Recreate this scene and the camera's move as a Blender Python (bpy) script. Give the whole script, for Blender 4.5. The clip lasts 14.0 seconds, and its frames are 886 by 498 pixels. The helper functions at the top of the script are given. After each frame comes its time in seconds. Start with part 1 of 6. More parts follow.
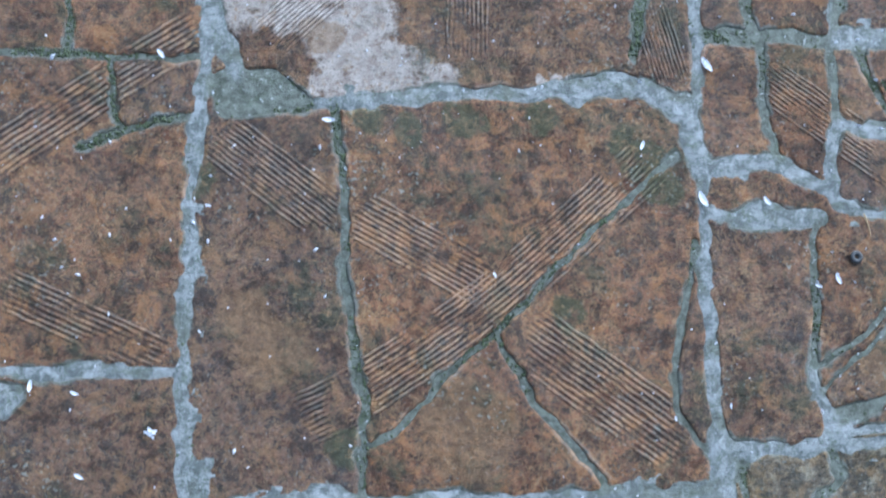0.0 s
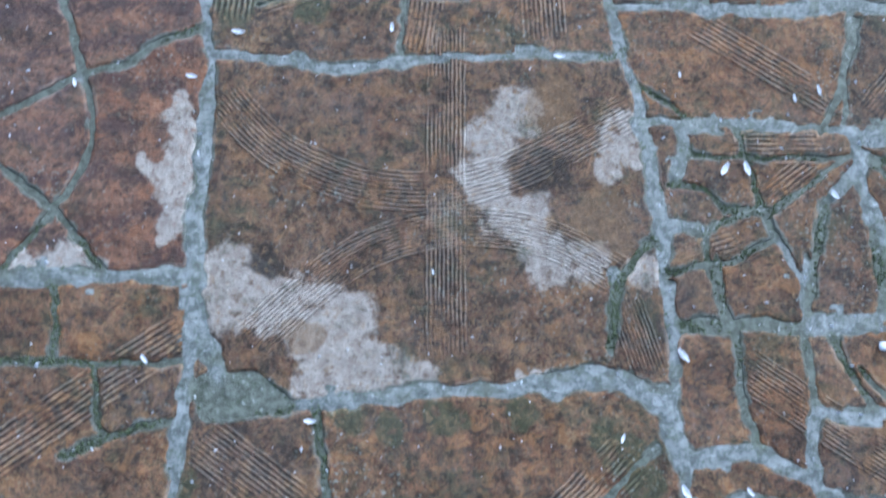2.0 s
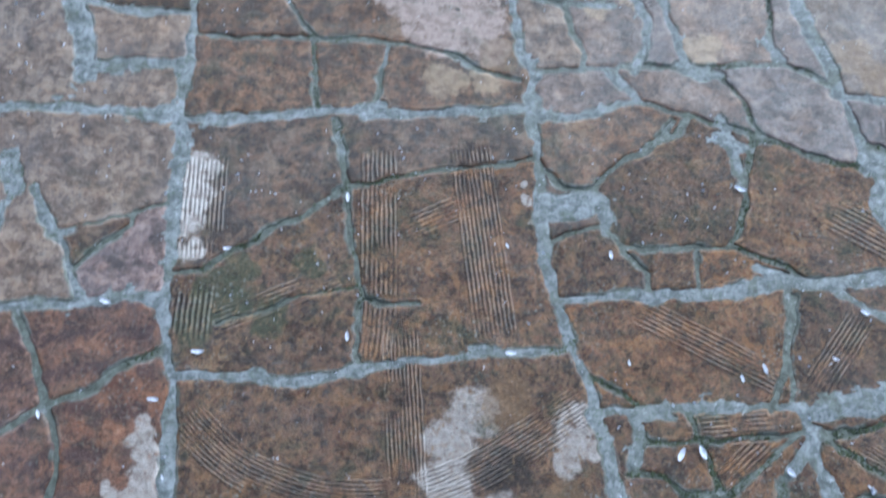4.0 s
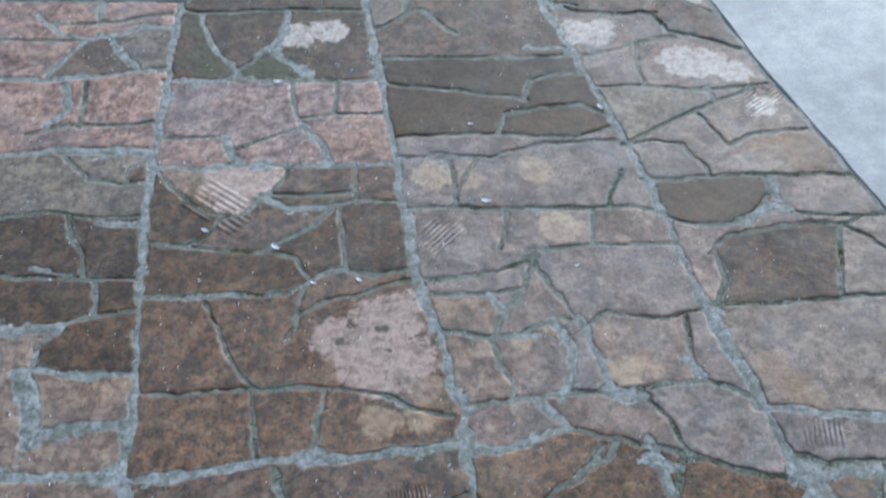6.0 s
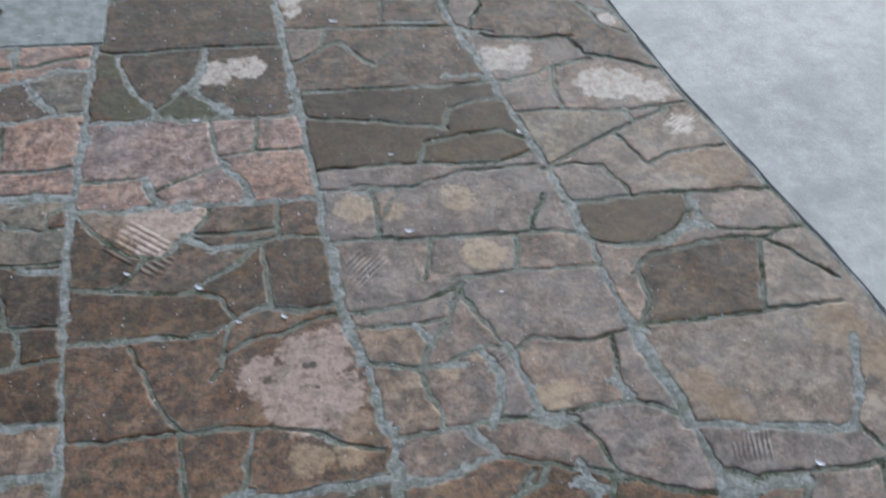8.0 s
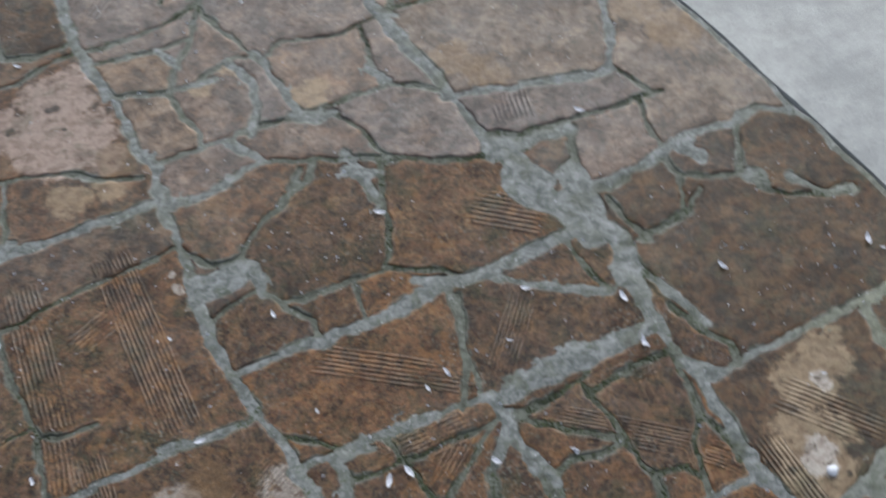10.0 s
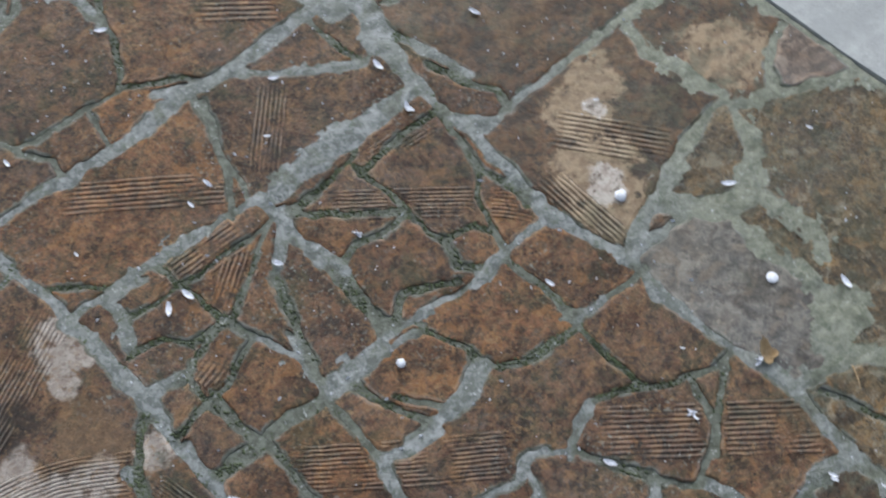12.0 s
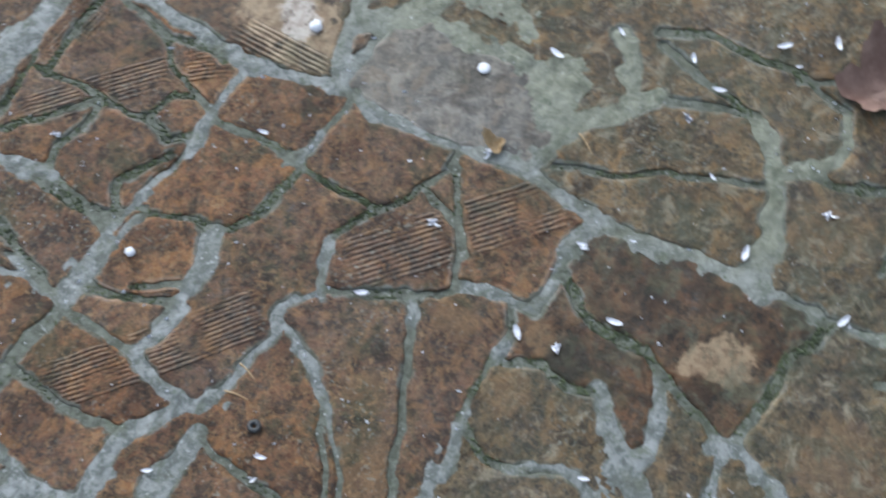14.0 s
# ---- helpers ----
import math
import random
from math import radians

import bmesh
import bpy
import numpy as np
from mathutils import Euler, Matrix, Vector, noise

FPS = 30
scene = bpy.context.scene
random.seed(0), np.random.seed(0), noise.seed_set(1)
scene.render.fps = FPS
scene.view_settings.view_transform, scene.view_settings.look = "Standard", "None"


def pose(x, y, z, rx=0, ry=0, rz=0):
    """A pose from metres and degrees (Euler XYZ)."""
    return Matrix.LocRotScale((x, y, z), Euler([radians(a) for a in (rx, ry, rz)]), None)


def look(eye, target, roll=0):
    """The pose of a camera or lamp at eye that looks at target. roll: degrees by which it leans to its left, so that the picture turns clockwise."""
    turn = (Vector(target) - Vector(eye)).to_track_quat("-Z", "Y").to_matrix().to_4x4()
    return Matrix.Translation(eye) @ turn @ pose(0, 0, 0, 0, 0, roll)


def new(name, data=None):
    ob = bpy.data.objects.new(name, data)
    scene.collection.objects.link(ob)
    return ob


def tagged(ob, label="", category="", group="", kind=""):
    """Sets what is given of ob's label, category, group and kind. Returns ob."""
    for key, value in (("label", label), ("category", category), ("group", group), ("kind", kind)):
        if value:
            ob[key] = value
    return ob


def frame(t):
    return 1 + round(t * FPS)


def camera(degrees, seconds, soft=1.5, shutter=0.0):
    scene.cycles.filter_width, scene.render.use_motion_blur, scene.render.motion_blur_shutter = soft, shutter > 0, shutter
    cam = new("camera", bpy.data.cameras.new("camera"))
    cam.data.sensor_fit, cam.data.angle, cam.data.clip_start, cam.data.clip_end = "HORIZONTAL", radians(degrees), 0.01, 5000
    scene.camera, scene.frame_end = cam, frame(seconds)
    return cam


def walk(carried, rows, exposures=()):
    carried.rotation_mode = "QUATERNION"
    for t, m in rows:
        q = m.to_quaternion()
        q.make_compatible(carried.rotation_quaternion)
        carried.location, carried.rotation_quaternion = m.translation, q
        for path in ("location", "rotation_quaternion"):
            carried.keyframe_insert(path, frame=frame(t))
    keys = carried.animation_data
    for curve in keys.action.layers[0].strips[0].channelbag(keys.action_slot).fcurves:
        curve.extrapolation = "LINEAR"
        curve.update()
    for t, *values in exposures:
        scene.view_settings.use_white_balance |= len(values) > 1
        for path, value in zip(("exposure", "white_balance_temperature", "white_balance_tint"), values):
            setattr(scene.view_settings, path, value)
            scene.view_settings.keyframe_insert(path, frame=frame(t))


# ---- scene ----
from mathutils.geometry import delaunay_2d_cdt

cam = camera(36.5, 14.0, soft=2.1, shutter=0.5)
PATH = [
    (0, (0.156, 0.029, 1.269), (0.291, 0.482, -0.674), 18.9),
    (0.5, (0.16, 0.058, 1.279), (0.293, 0.548, -0.656), 17.4),
    (1, (0.161, 0.07, 1.283), (0.293, 0.654, -0.625), 15.0),
    (1.5, (0.16, 0.093, 1.294), (0.294, 0.757, -0.588), 13.3),
    (2, (0.174, 0.11, 1.307), (0.292, 0.86, -0.544), 10.3),
    (2.5, (0.179, 0.138, 1.325), (0.298, 0.956, -0.497), 9.0),
    (3, (0.174, 0.163, 1.34), (0.312, 1.051, -0.447), 8.6),
    (3.2, (0.175, 0.176, 1.348), (0.319, 1.087, -0.427), 8.4),
    (5.3, (0.248, 0.163, 1.435), (0.413, 1.446, -0.09), 1.8),
    (5.5, (0.258, 0.176, 1.448), (0.425, 1.483, -0.057), 1.5),
    (6, (0.265, 0.19, 1.471), (0.453, 1.564, 0.031), 1.1),
    (6.5, (0.273, 0.198, 1.488), (0.481, 1.617, 0.094), 1.0),
    (7, (0.277, 0.193, 1.487), (0.506, 1.637, 0.123), 1.0),
    (7.2, (0.283, 0.196, 1.487), (0.516, 1.64, 0.123), 0.8),
    (9.3, (0.324, 0.162, 1.428), (0.71, 1.345, -0.138), 0.5),
    (9.5, (0.339, 0.141, 1.413), (0.741, 1.298, -0.169), -0.1),
    (10, (0.373, 0.102, 1.371), (0.815, 1.183, -0.253), -1.3),
    (10.5, (0.402, 0.107, 1.351), (0.879, 1.073, -0.333), -1.5),
    (11, (0.426, 0.101, 1.323), (0.928, 0.98, -0.402), -1.7),
    (11.5, (0.438, 0.094, 1.295), (0.958, 0.905, -0.458), -2.0),
    (12, (0.443, 0.084, 1.263), (0.989, 0.842, -0.506), -2.1),
    (12.5, (0.46, 0.064, 1.237), (1.015, 0.777, -0.547), -3.5),
    (13, (0.483, 0.033, 1.218), (1.047, 0.693, -0.584), -4.9),
    (13.5, (0.511, -0.01, 1.203), (1.079, 0.595, -0.617), -6.5),
    (14, (0.526, -0.046, 1.19), (1.101, 0.49, -0.649), -7.0),
]
EXPOSURES = [(0.0, 0.99, 4960, 2), (2.0, 0.89, 4910, 2), (5.0, 0.66, 5180, 3), (7.2, 0.36, 5630, 5), (9.3, 0.18, 6050, 5), (11.0, 0.31, 6150, 5), (12.5, 0.52, 5950, 4), (14.0, 0.66, 5800, 3)]
walk(cam, [(t, look(eye, target, roll)) for t, eye, target, roll in PATH], EXPOSURES)

# ---- sky and light: an overcast afternoon, soft light from the whole sky ----
world = bpy.data.worlds.new("overcast_sky")
scene.world = world
world.use_nodes = True
wn, wl = world.node_tree.nodes, world.node_tree.links
sky = wn.new("ShaderNodeTexSky")
sky.sky_type, sky.sun_disc = "NISHITA", False
sky.sun_elevation, sky.sun_rotation = radians(42), radians(30)
sky.dust_density, sky.air_density = 4.0, 1.0
veil = wn.new("ShaderNodeHueSaturation")
veil.inputs["Saturation"].default_value = 0.45
wl.new(sky.outputs[0], veil.inputs["Color"])
wl.new(veil.outputs[0], wn["Background"].inputs["Color"])
wn["Background"].inputs["Strength"].default_value = 0.15
sun_data = bpy.data.lights.new("sun", "SUN")
sun_data.energy, sun_data.angle, sun_data.color = 1.0, radians(100), (1.0, 0.97, 0.93)
sun = new("sun", sun_data)
sun.matrix_basis = look((2.8, 4.8, 5), (0, 0, 0))


# ---- materials ----
class Nodes:
    """A small builder for one node material."""

    def __init__(self, name):
        self.mat = bpy.data.materials.new(name)
        self.mat.use_nodes = True
        self.tree = self.mat.node_tree
        self.bsdf = self.tree.nodes["Principled BSDF"]
        self.pos = self.tree.nodes.new("ShaderNodeNewGeometry").outputs["Position"]

    def put(self, socket, value):
        if hasattr(value, "is_output"):
            self.tree.links.new(value, socket)
        else:
            socket.default_value = value

    def noise(self, scale, detail=4.0, rough=0.6, distort=0.0, vector=None):
        n = self.tree.nodes.new("ShaderNodeTexNoise")
        self.put(n.inputs["Vector"], vector or self.pos)
        n.inputs["Scale"].default_value, n.inputs["Detail"].default_value = scale, detail
        n.inputs["Roughness"].default_value, n.inputs["Distortion"].default_value = rough, distort
        return n.outputs["Fac"]

    def steps(self, value, low, high, a=0.0, b=1.0):
        n = self.tree.nodes.new("ShaderNodeMapRange")
        n.interpolation_type = "SMOOTHSTEP"
        self.put(n.inputs["Value"], value)
        for k, v in zip(("From Min", "From Max", "To Min", "To Max"), (low, high, a, b)):
            self.put(n.inputs[k], v)
        return n.outputs["Result"]

    def math(self, kind, a, b=0.0):
        n = self.tree.nodes.new("ShaderNodeMath")
        n.operation = kind
        self.put(n.inputs[0], a), self.put(n.inputs[1], b)
        return n.outputs[0]

    def mix(self, fac, a, b, blend="MIX"):
        n = self.tree.nodes.new("ShaderNodeMix")
        n.data_type, n.blend_type = "RGBA", blend
        self.put(n.inputs["Factor"], fac)
        ins = [s for s in n.inputs if s.type == "RGBA"]
        for s, v in zip(ins, (a, b)):
            self.put(s, (*v, 1.0) if isinstance(v, tuple) else v)
        return [o for o in n.outputs if o.type == "RGBA"][0]

    def shift(self, amount, scale):
        """The position, warped by noise."""
        n = self.tree.nodes.new("ShaderNodeTexNoise")
        self.put(n.inputs["Vector"], self.pos)
        n.inputs["Scale"].default_value, n.inputs["Detail"].default_value = scale, 5.0
        a = self.tree.nodes.new("ShaderNodeVectorMath")
        a.operation = "MULTIPLY_ADD"
        self.tree.links.new(n.outputs["Color"], a.inputs[0])
        a.inputs[1].default_value, a.inputs[2].default_value = (amount,) * 3, (-amount / 2,) * 3
        b = self.tree.nodes.new("ShaderNodeVectorMath")
        b.operation = "ADD"
        self.tree.links.new(a.outputs[0], b.inputs[0]), self.tree.links.new(self.pos, b.inputs[1])
        return b.outputs[0]

    def near(self, vector, x, y, r):
        n = self.tree.nodes.new("ShaderNodeVectorMath")
        n.operation = "DISTANCE"
        self.tree.links.new(vector, n.inputs[0])
        n.inputs[1].default_value = (x, y, 0.0)
        return self.steps(n.outputs["Value"], r * 0.55, r * 1.5, 1.0, 0.0)

    def random(self):
        return self.tree.nodes.new("ShaderNodeObjectInfo").outputs["Random"]

    def finish(self, color, rough, height=None, depth=0.001, spec=0.5):
        self.put(self.bsdf.inputs["Base Color"], (*color, 1.0) if isinstance(color, tuple) else color)
        self.put(self.bsdf.inputs["Roughness"], rough)
        self.bsdf.inputs["Specular IOR Level"].default_value = spec
        if height is not None:
            n = self.tree.nodes.new("ShaderNodeBump")
            n.inputs["Strength"].default_value, n.inputs["Distance"].default_value = 1.0, depth
            self.tree.links.new(height, n.inputs["Height"])
            self.tree.links.new(n.outputs[0], self.bsdf.inputs["Normal"])
        return self.mat


# kind: dark tone, mid tone, light flecks, share of grey film, moss, roughness from and to
TONES = {
    "brown": ((0.054, 0.038, 0.029), (0.210, 0.106, 0.060), (0.345, 0.222, 0.115), 0.12, 0.70, 0.42, 0.62),
    "wet": ((0.027, 0.019, 0.013), (0.110, 0.056, 0.028), (0.170, 0.112, 0.062), 0.04, 0.50, 0.30, 0.50),
    "russet": ((0.038, 0.025, 0.018), (0.158, 0.080, 0.043), (0.270, 0.185, 0.120), 0.12, 0.45, 0.32, 0.55),
    "film": ((0.058, 0.043, 0.028), (0.082, 0.058, 0.036), (0.115, 0.080, 0.050), 0.05, 0.02, 0.26, 0.36),
    "red": ((0.062, 0.032, 0.026), (0.220, 0.102, 0.062), (0.340, 0.200, 0.130), 0.14, 0.35, 0.38, 0.56),
}
TONES.update({
    "pink": ((0.120, 0.062, 0.048), (0.395, 0.245, 0.195), (0.480, 0.345, 0.290), 0.35, 0.05, 0.28, 0.55),
    "tan": ((0.110, 0.070, 0.048), (0.260, 0.175, 0.120), (0.370, 0.270, 0.195), 0.25, 0.15, 0.28, 0.52),
    "grey": ((0.080, 0.070, 0.058), (0.185, 0.156, 0.122), (0.310, 0.265, 0.210), 0.15, 0.30, 0.28, 0.52),
    "mauve": ((0.078, 0.054, 0.046), (0.205, 0.143, 0.118), (0.350, 0.262, 0.210), 0.40, 0.10, 0.24, 0.50),
    "cream": ((0.180, 0.170, 0.155), (0.420, 0.405, 0.380), (0.560, 0.550, 0.530), 0.30, 0.05, 0.28, 0.55),
    "green": ((0.034, 0.031, 0.021), (0.140, 0.095, 0.046), (0.300, 0.230, 0.130), 0.15, 0.55, 0.20, 0.48),
})
STAINS = {"cream": (0.53, 0.478, 0.435), "dark": (0.026, 0.018, 0.015), "ochre": (0.260, 0.165, 0.085), "pale": (0.42, 0.315, 0.205), "rose": (0.45, 0.350, 0.305), "moss": (0.062, 0.074, 0.034)}


def algae_film(m, color):
    """A greenish film with dirt that creeps over stones and mortar alike in the damp part by the kerb."""
    place = m.tree.nodes.new("ShaderNodeSeparateXYZ")
    m.put(place.inputs[0], m.shift(0.24, 6.0))
    x, y = place.outputs["X"], place.outputs["Y"]
    zone = m.math("MULTIPLY", m.steps(m.math("SUBTRACT", x, m.math("MULTIPLY", y, 0.42)), 0.70, 0.98), m.steps(y, 1.10, 0.70))
    patch = m.steps(m.noise(21.0, 8.0, 0.74, 0.6), 0.49, 0.60, 0.0, 0.62)
    tint = m.mix(m.steps(m.noise(75.0, 6.0, 0.74), 0.42, 0.58), (0.042, 0.046, 0.026), (0.118, 0.122, 0.086))
    return m.mix(m.math("MULTIPLY", zone, patch), color, tint)


def stone_material(name, kind, patches=()):
    dark, mid, light, film, moss, r0, r1 = TONES[kind]
    m = Nodes(name)
    worn_far = kind in ("pink", "mauve", "tan", "grey", "cream", "film", "russet", "wet")
    fine = 4.0 if worn_far else 8.0
    warp = m.shift(0.045, 26.0)
    big, mottle, grain = m.noise(7.0, 6.0, 0.65), m.noise(70.0 if worn_far else 95.0, fine, 0.70 if worn_far else 0.78, 0.3), m.noise(420.0, 3.0, 0.7)
    blot, fleck = m.noise(30.0, 9.0, 0.78, 0.5), m.noise(210.0, 3.0 if worn_far else 6.0, 0.6 if worn_far else 0.76, 0.2)
    color = m.mix(m.steps(mottle, 0.43, 0.54), dark, mid)
    rusty = m.steps(m.noise(9.0, 7.0, 0.7, 0.4), 0.36, 0.64, 0.30, 1.0)
    # a fine net of pale, rubbed clay over the darker ground
    net = m.steps(m.math("ABSOLUTE", m.math("SUBTRACT", m.noise(105.0, 6.0, 0.72, 0.8), 0.5)), 0.0, 0.055, 0.80, 0.0)
    color = m.mix(m.math("MULTIPLY", m.math("MAXIMUM", net, m.steps(fleck, 0.54, 0.68, 0.0, 0.5)), rusty), color, light)
    color = m.mix(m.steps(blot, 0.52, 0.58, 0.0, 0.75), color, dark)
    color = m.mix(m.math("MULTIPLY", m.steps(m.noise(130.0, 7.0, 0.75), 0.50, 0.62), m.steps(m.noise(14.0, 7.0, 0.7), 0.42, 0.64, 0.05, 0.42)), color, (0.150, 0.152, 0.150))
    # broad clouds: duller and purplish where soot and damp sit, cleaner elsewhere
    color = m.mix(m.steps(m.noise(13.0, 6.0, 0.66, 0.6), 0.46, 0.62, 0.0, 0.85), color, m.mix(1.0, color, (0.52, 0.50, 0.52), "MULTIPLY"))
    color = m.mix(m.steps(m.noise(17.0, 6.0, 0.66, 0.4), 0.54, 0.72, 0.0, 0.75), color, m.mix(1.0, color, (1.55, 1.5, 1.4), "MULTIPLY"))
    if kind in ("pink", "mauve", "tan", "russet", "wet", "grey"):
        # fired spots and broad soft clouds of damp
        color = m.mix(m.steps(m.noise(48.0, 3.0, 0.5, 0.2), 0.60, 0.66, 0.0, 0.8), color, m.mix(0.35, dark, mid))
        color = m.mix(m.steps(m.noise(20.0, 4.0, 0.55, 0.5), 0.52, 0.60, 0.0, 0.9), color, m.mix(1.0, color, (0.58, 0.54, 0.52), "MULTIPLY"))
        color = m.mix(m.steps(m.noise(23.0, 4.0, 0.55, 0.5), 0.56, 0.66, 0.0, 0.55), color, light)
    if kind == "red":
        band = m.tree.nodes.new("ShaderNodeTexWave")
        band.wave_type, band.bands_direction = "BANDS", "Y"
        m.put(band.inputs["Vector"], m.shift(0.16, 6.0))
        band.inputs["Scale"].default_value, band.inputs["Distortion"].default_value = 6.0, 3.5
        color = m.mix(m.steps(band.outputs["Fac"], 0.60, 0.92, 0.0, 0.8), color, (0.078, 0.040, 0.038))
    # blotches a finger wide: burnt purple-black and rubbed ochre
    burnt = m.steps(m.noise(44.0, 5.0, 0.66, 0.7), 0.52, 0.58, 0.0, 0.60 if worn_far else 0.80)
    color = m.mix(burnt, color, m.mix(1.0, color, (0.46, 0.40, 0.38), "MULTIPLY"))
    ochre = m.steps(m.noise(38.0, 6.0, 0.70, 0.6), 0.53, 0.61, 0.0, 0.45 if worn_far else 0.75)
    color = m.mix(ochre, color, m.mix(0.6, color, m.mix(1.0, light, (1.12, 0.92, 0.72), "MULTIPLY")))
    hue = m.math("FRACT", m.math("MULTIPLY", m.random(), 7.13))
    color = m.mix(1.0, color, m.mix(hue, (1.09, 1.0, 0.88), (0.87, 0.95, 1.07)), "MULTIPLY")
    for tone, spots in patches:
        total = None
        for x, y, r in spots:
            one = m.near(warp, x, y, r)
            total = one if total is None else m.math("MAXIMUM", total, one)
        rag = m.math("ADD", m.math("MULTIPLY", m.math("SUBTRACT", blot, 0.5), 1.7), m.math("MULTIPLY", m.math("SUBTRACT", mottle, 0.5), 1.3))
        mask = m.steps(m.math("ADD", total, rag), 0.30, 0.74, 0.0, {"cream": 0.95, "dark": 0.9, "ochre": 0.6, "pale": 0.7, "rose": 0.9, "moss": 0.75}[tone])
        tint = m.mix(m.steps(mottle, 0.40, 0.56), m.mix(1.0, STAINS[tone], (0.70, 0.65, 0.63), "MULTIPLY"), STAINS[tone])
        tint = m.mix(m.steps(m.noise(55.0, 7.0, 0.75), 0.54, 0.64, 0.0, 0.8), tint, m.mix(0.5, dark, mid))
        color = m.mix(mask, color, tint)
    color = m.mix(m.steps(big, 0.42, 0.72, 0.0, film), color, (0.165, 0.162, 0.175))
    color = m.mix(m.steps(m.noise(12.0, 9.0, 0.80, 0.3), 0.51, 0.62, 0.0, moss), color, m.mix(m.steps(mottle, 0.42, 0.56), (0.030, 0.036, 0.020), (0.070, 0.078, 0.044)))
    color = m.mix(m.steps(m.noise(190.0, 4.0, 0.7), 0.56, 0.68, 0.0, 0.2 if worn_far else 0.6), color, dark)
    color = m.mix(m.math("MULTIPLY", m.steps(m.noise(150.0, 5.0, 0.7, 0.8), 0.55, 0.63, 0.0, 0.0 if worn_far else 0.75), rusty), color, light)
    color = m.mix(m.steps(grain, 0.64, 0.78, 0.0, 0.12 if worn_far else 0.4), color, (0.34, 0.325, 0.31))
    color = m.mix(m.steps(m.random(), 0.0, 1.0, 0.0, 0.4), color, m.mix(1.0, color, (0.74, 0.68, 0.64), "MULTIPLY"))
    # pale lichen dots and lime specks in loose drifts
    color = m.mix(m.math("MULTIPLY", m.steps(m.noise(240.0, 2.0, 0.5), 0.60, 0.68), m.steps(m.noise(8.0, 6.0, 0.7), 0.46, 0.66, 0.0, 0.0 if worn_far else 0.75)), color, (0.30, 0.32, 0.29))
    if kind in ('green', 'wet', 'brown'):
        color = algae_film(m, color)
    # comb marks and worn edges: paler on crests and edges, darker in the grooves
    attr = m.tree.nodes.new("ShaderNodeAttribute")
    attr.attribute_name = "wear_relief"
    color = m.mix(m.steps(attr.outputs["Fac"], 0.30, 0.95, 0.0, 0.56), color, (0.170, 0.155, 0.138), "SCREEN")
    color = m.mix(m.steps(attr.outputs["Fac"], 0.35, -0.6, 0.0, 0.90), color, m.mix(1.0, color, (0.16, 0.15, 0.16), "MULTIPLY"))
    # mortar and dirt dragged over the rims
    drag = m.tree.nodes.new("ShaderNodeAttribute")
    drag.attribute_name = "smear"
    spread = m.math("ADD", drag.outputs["Fac"], m.math("MULTIPLY", m.math("SUBTRACT", m.noise(120.0, 6.0, 0.75), 0.5), 1.6))
    cover = m.math("MULTIPLY", m.steps(spread, 0.25, 0.75, 0.0, 0.85), m.steps(drag.outputs["Fac"], 0.02, 0.25))
    color = m.mix(cover, color, m.mix(m.steps(mottle, 0.42, 0.58), (0.072, 0.082, 0.062), (0.150, 0.160, 0.150)))
    rough = m.steps(m.noise(16.0, 5.0, 0.65), 0.35, 0.65, r0, r1)
    flat = 0.2 if kind == "film" else 0.40 if worn_far else 1.0
    height = m.math("ADD", m.math("MULTIPLY", m.math("ADD", mottle, blot), 1.1 * flat), m.math("MULTIPLY", m.math("ADD", grain, fleck), 0.40 * flat))
    height = m.math("ADD", height, m.math("MULTIPLY", m.noise(24.0, 3.0, 0.5), 2.6 * flat))
    if kind == "green":
        color = m.mix(m.steps(m.noise(34.0, 8.0, 0.76, 0.6), 0.53, 0.63, 0.0, 0.5), color, (0.290, 0.255, 0.190))
    return m.finish(color, rough, height, 0.0024, {"film": 0.14, "wet": 0.22, "russet": 0.26, "brown": 0.26}.get(kind, 0.33))


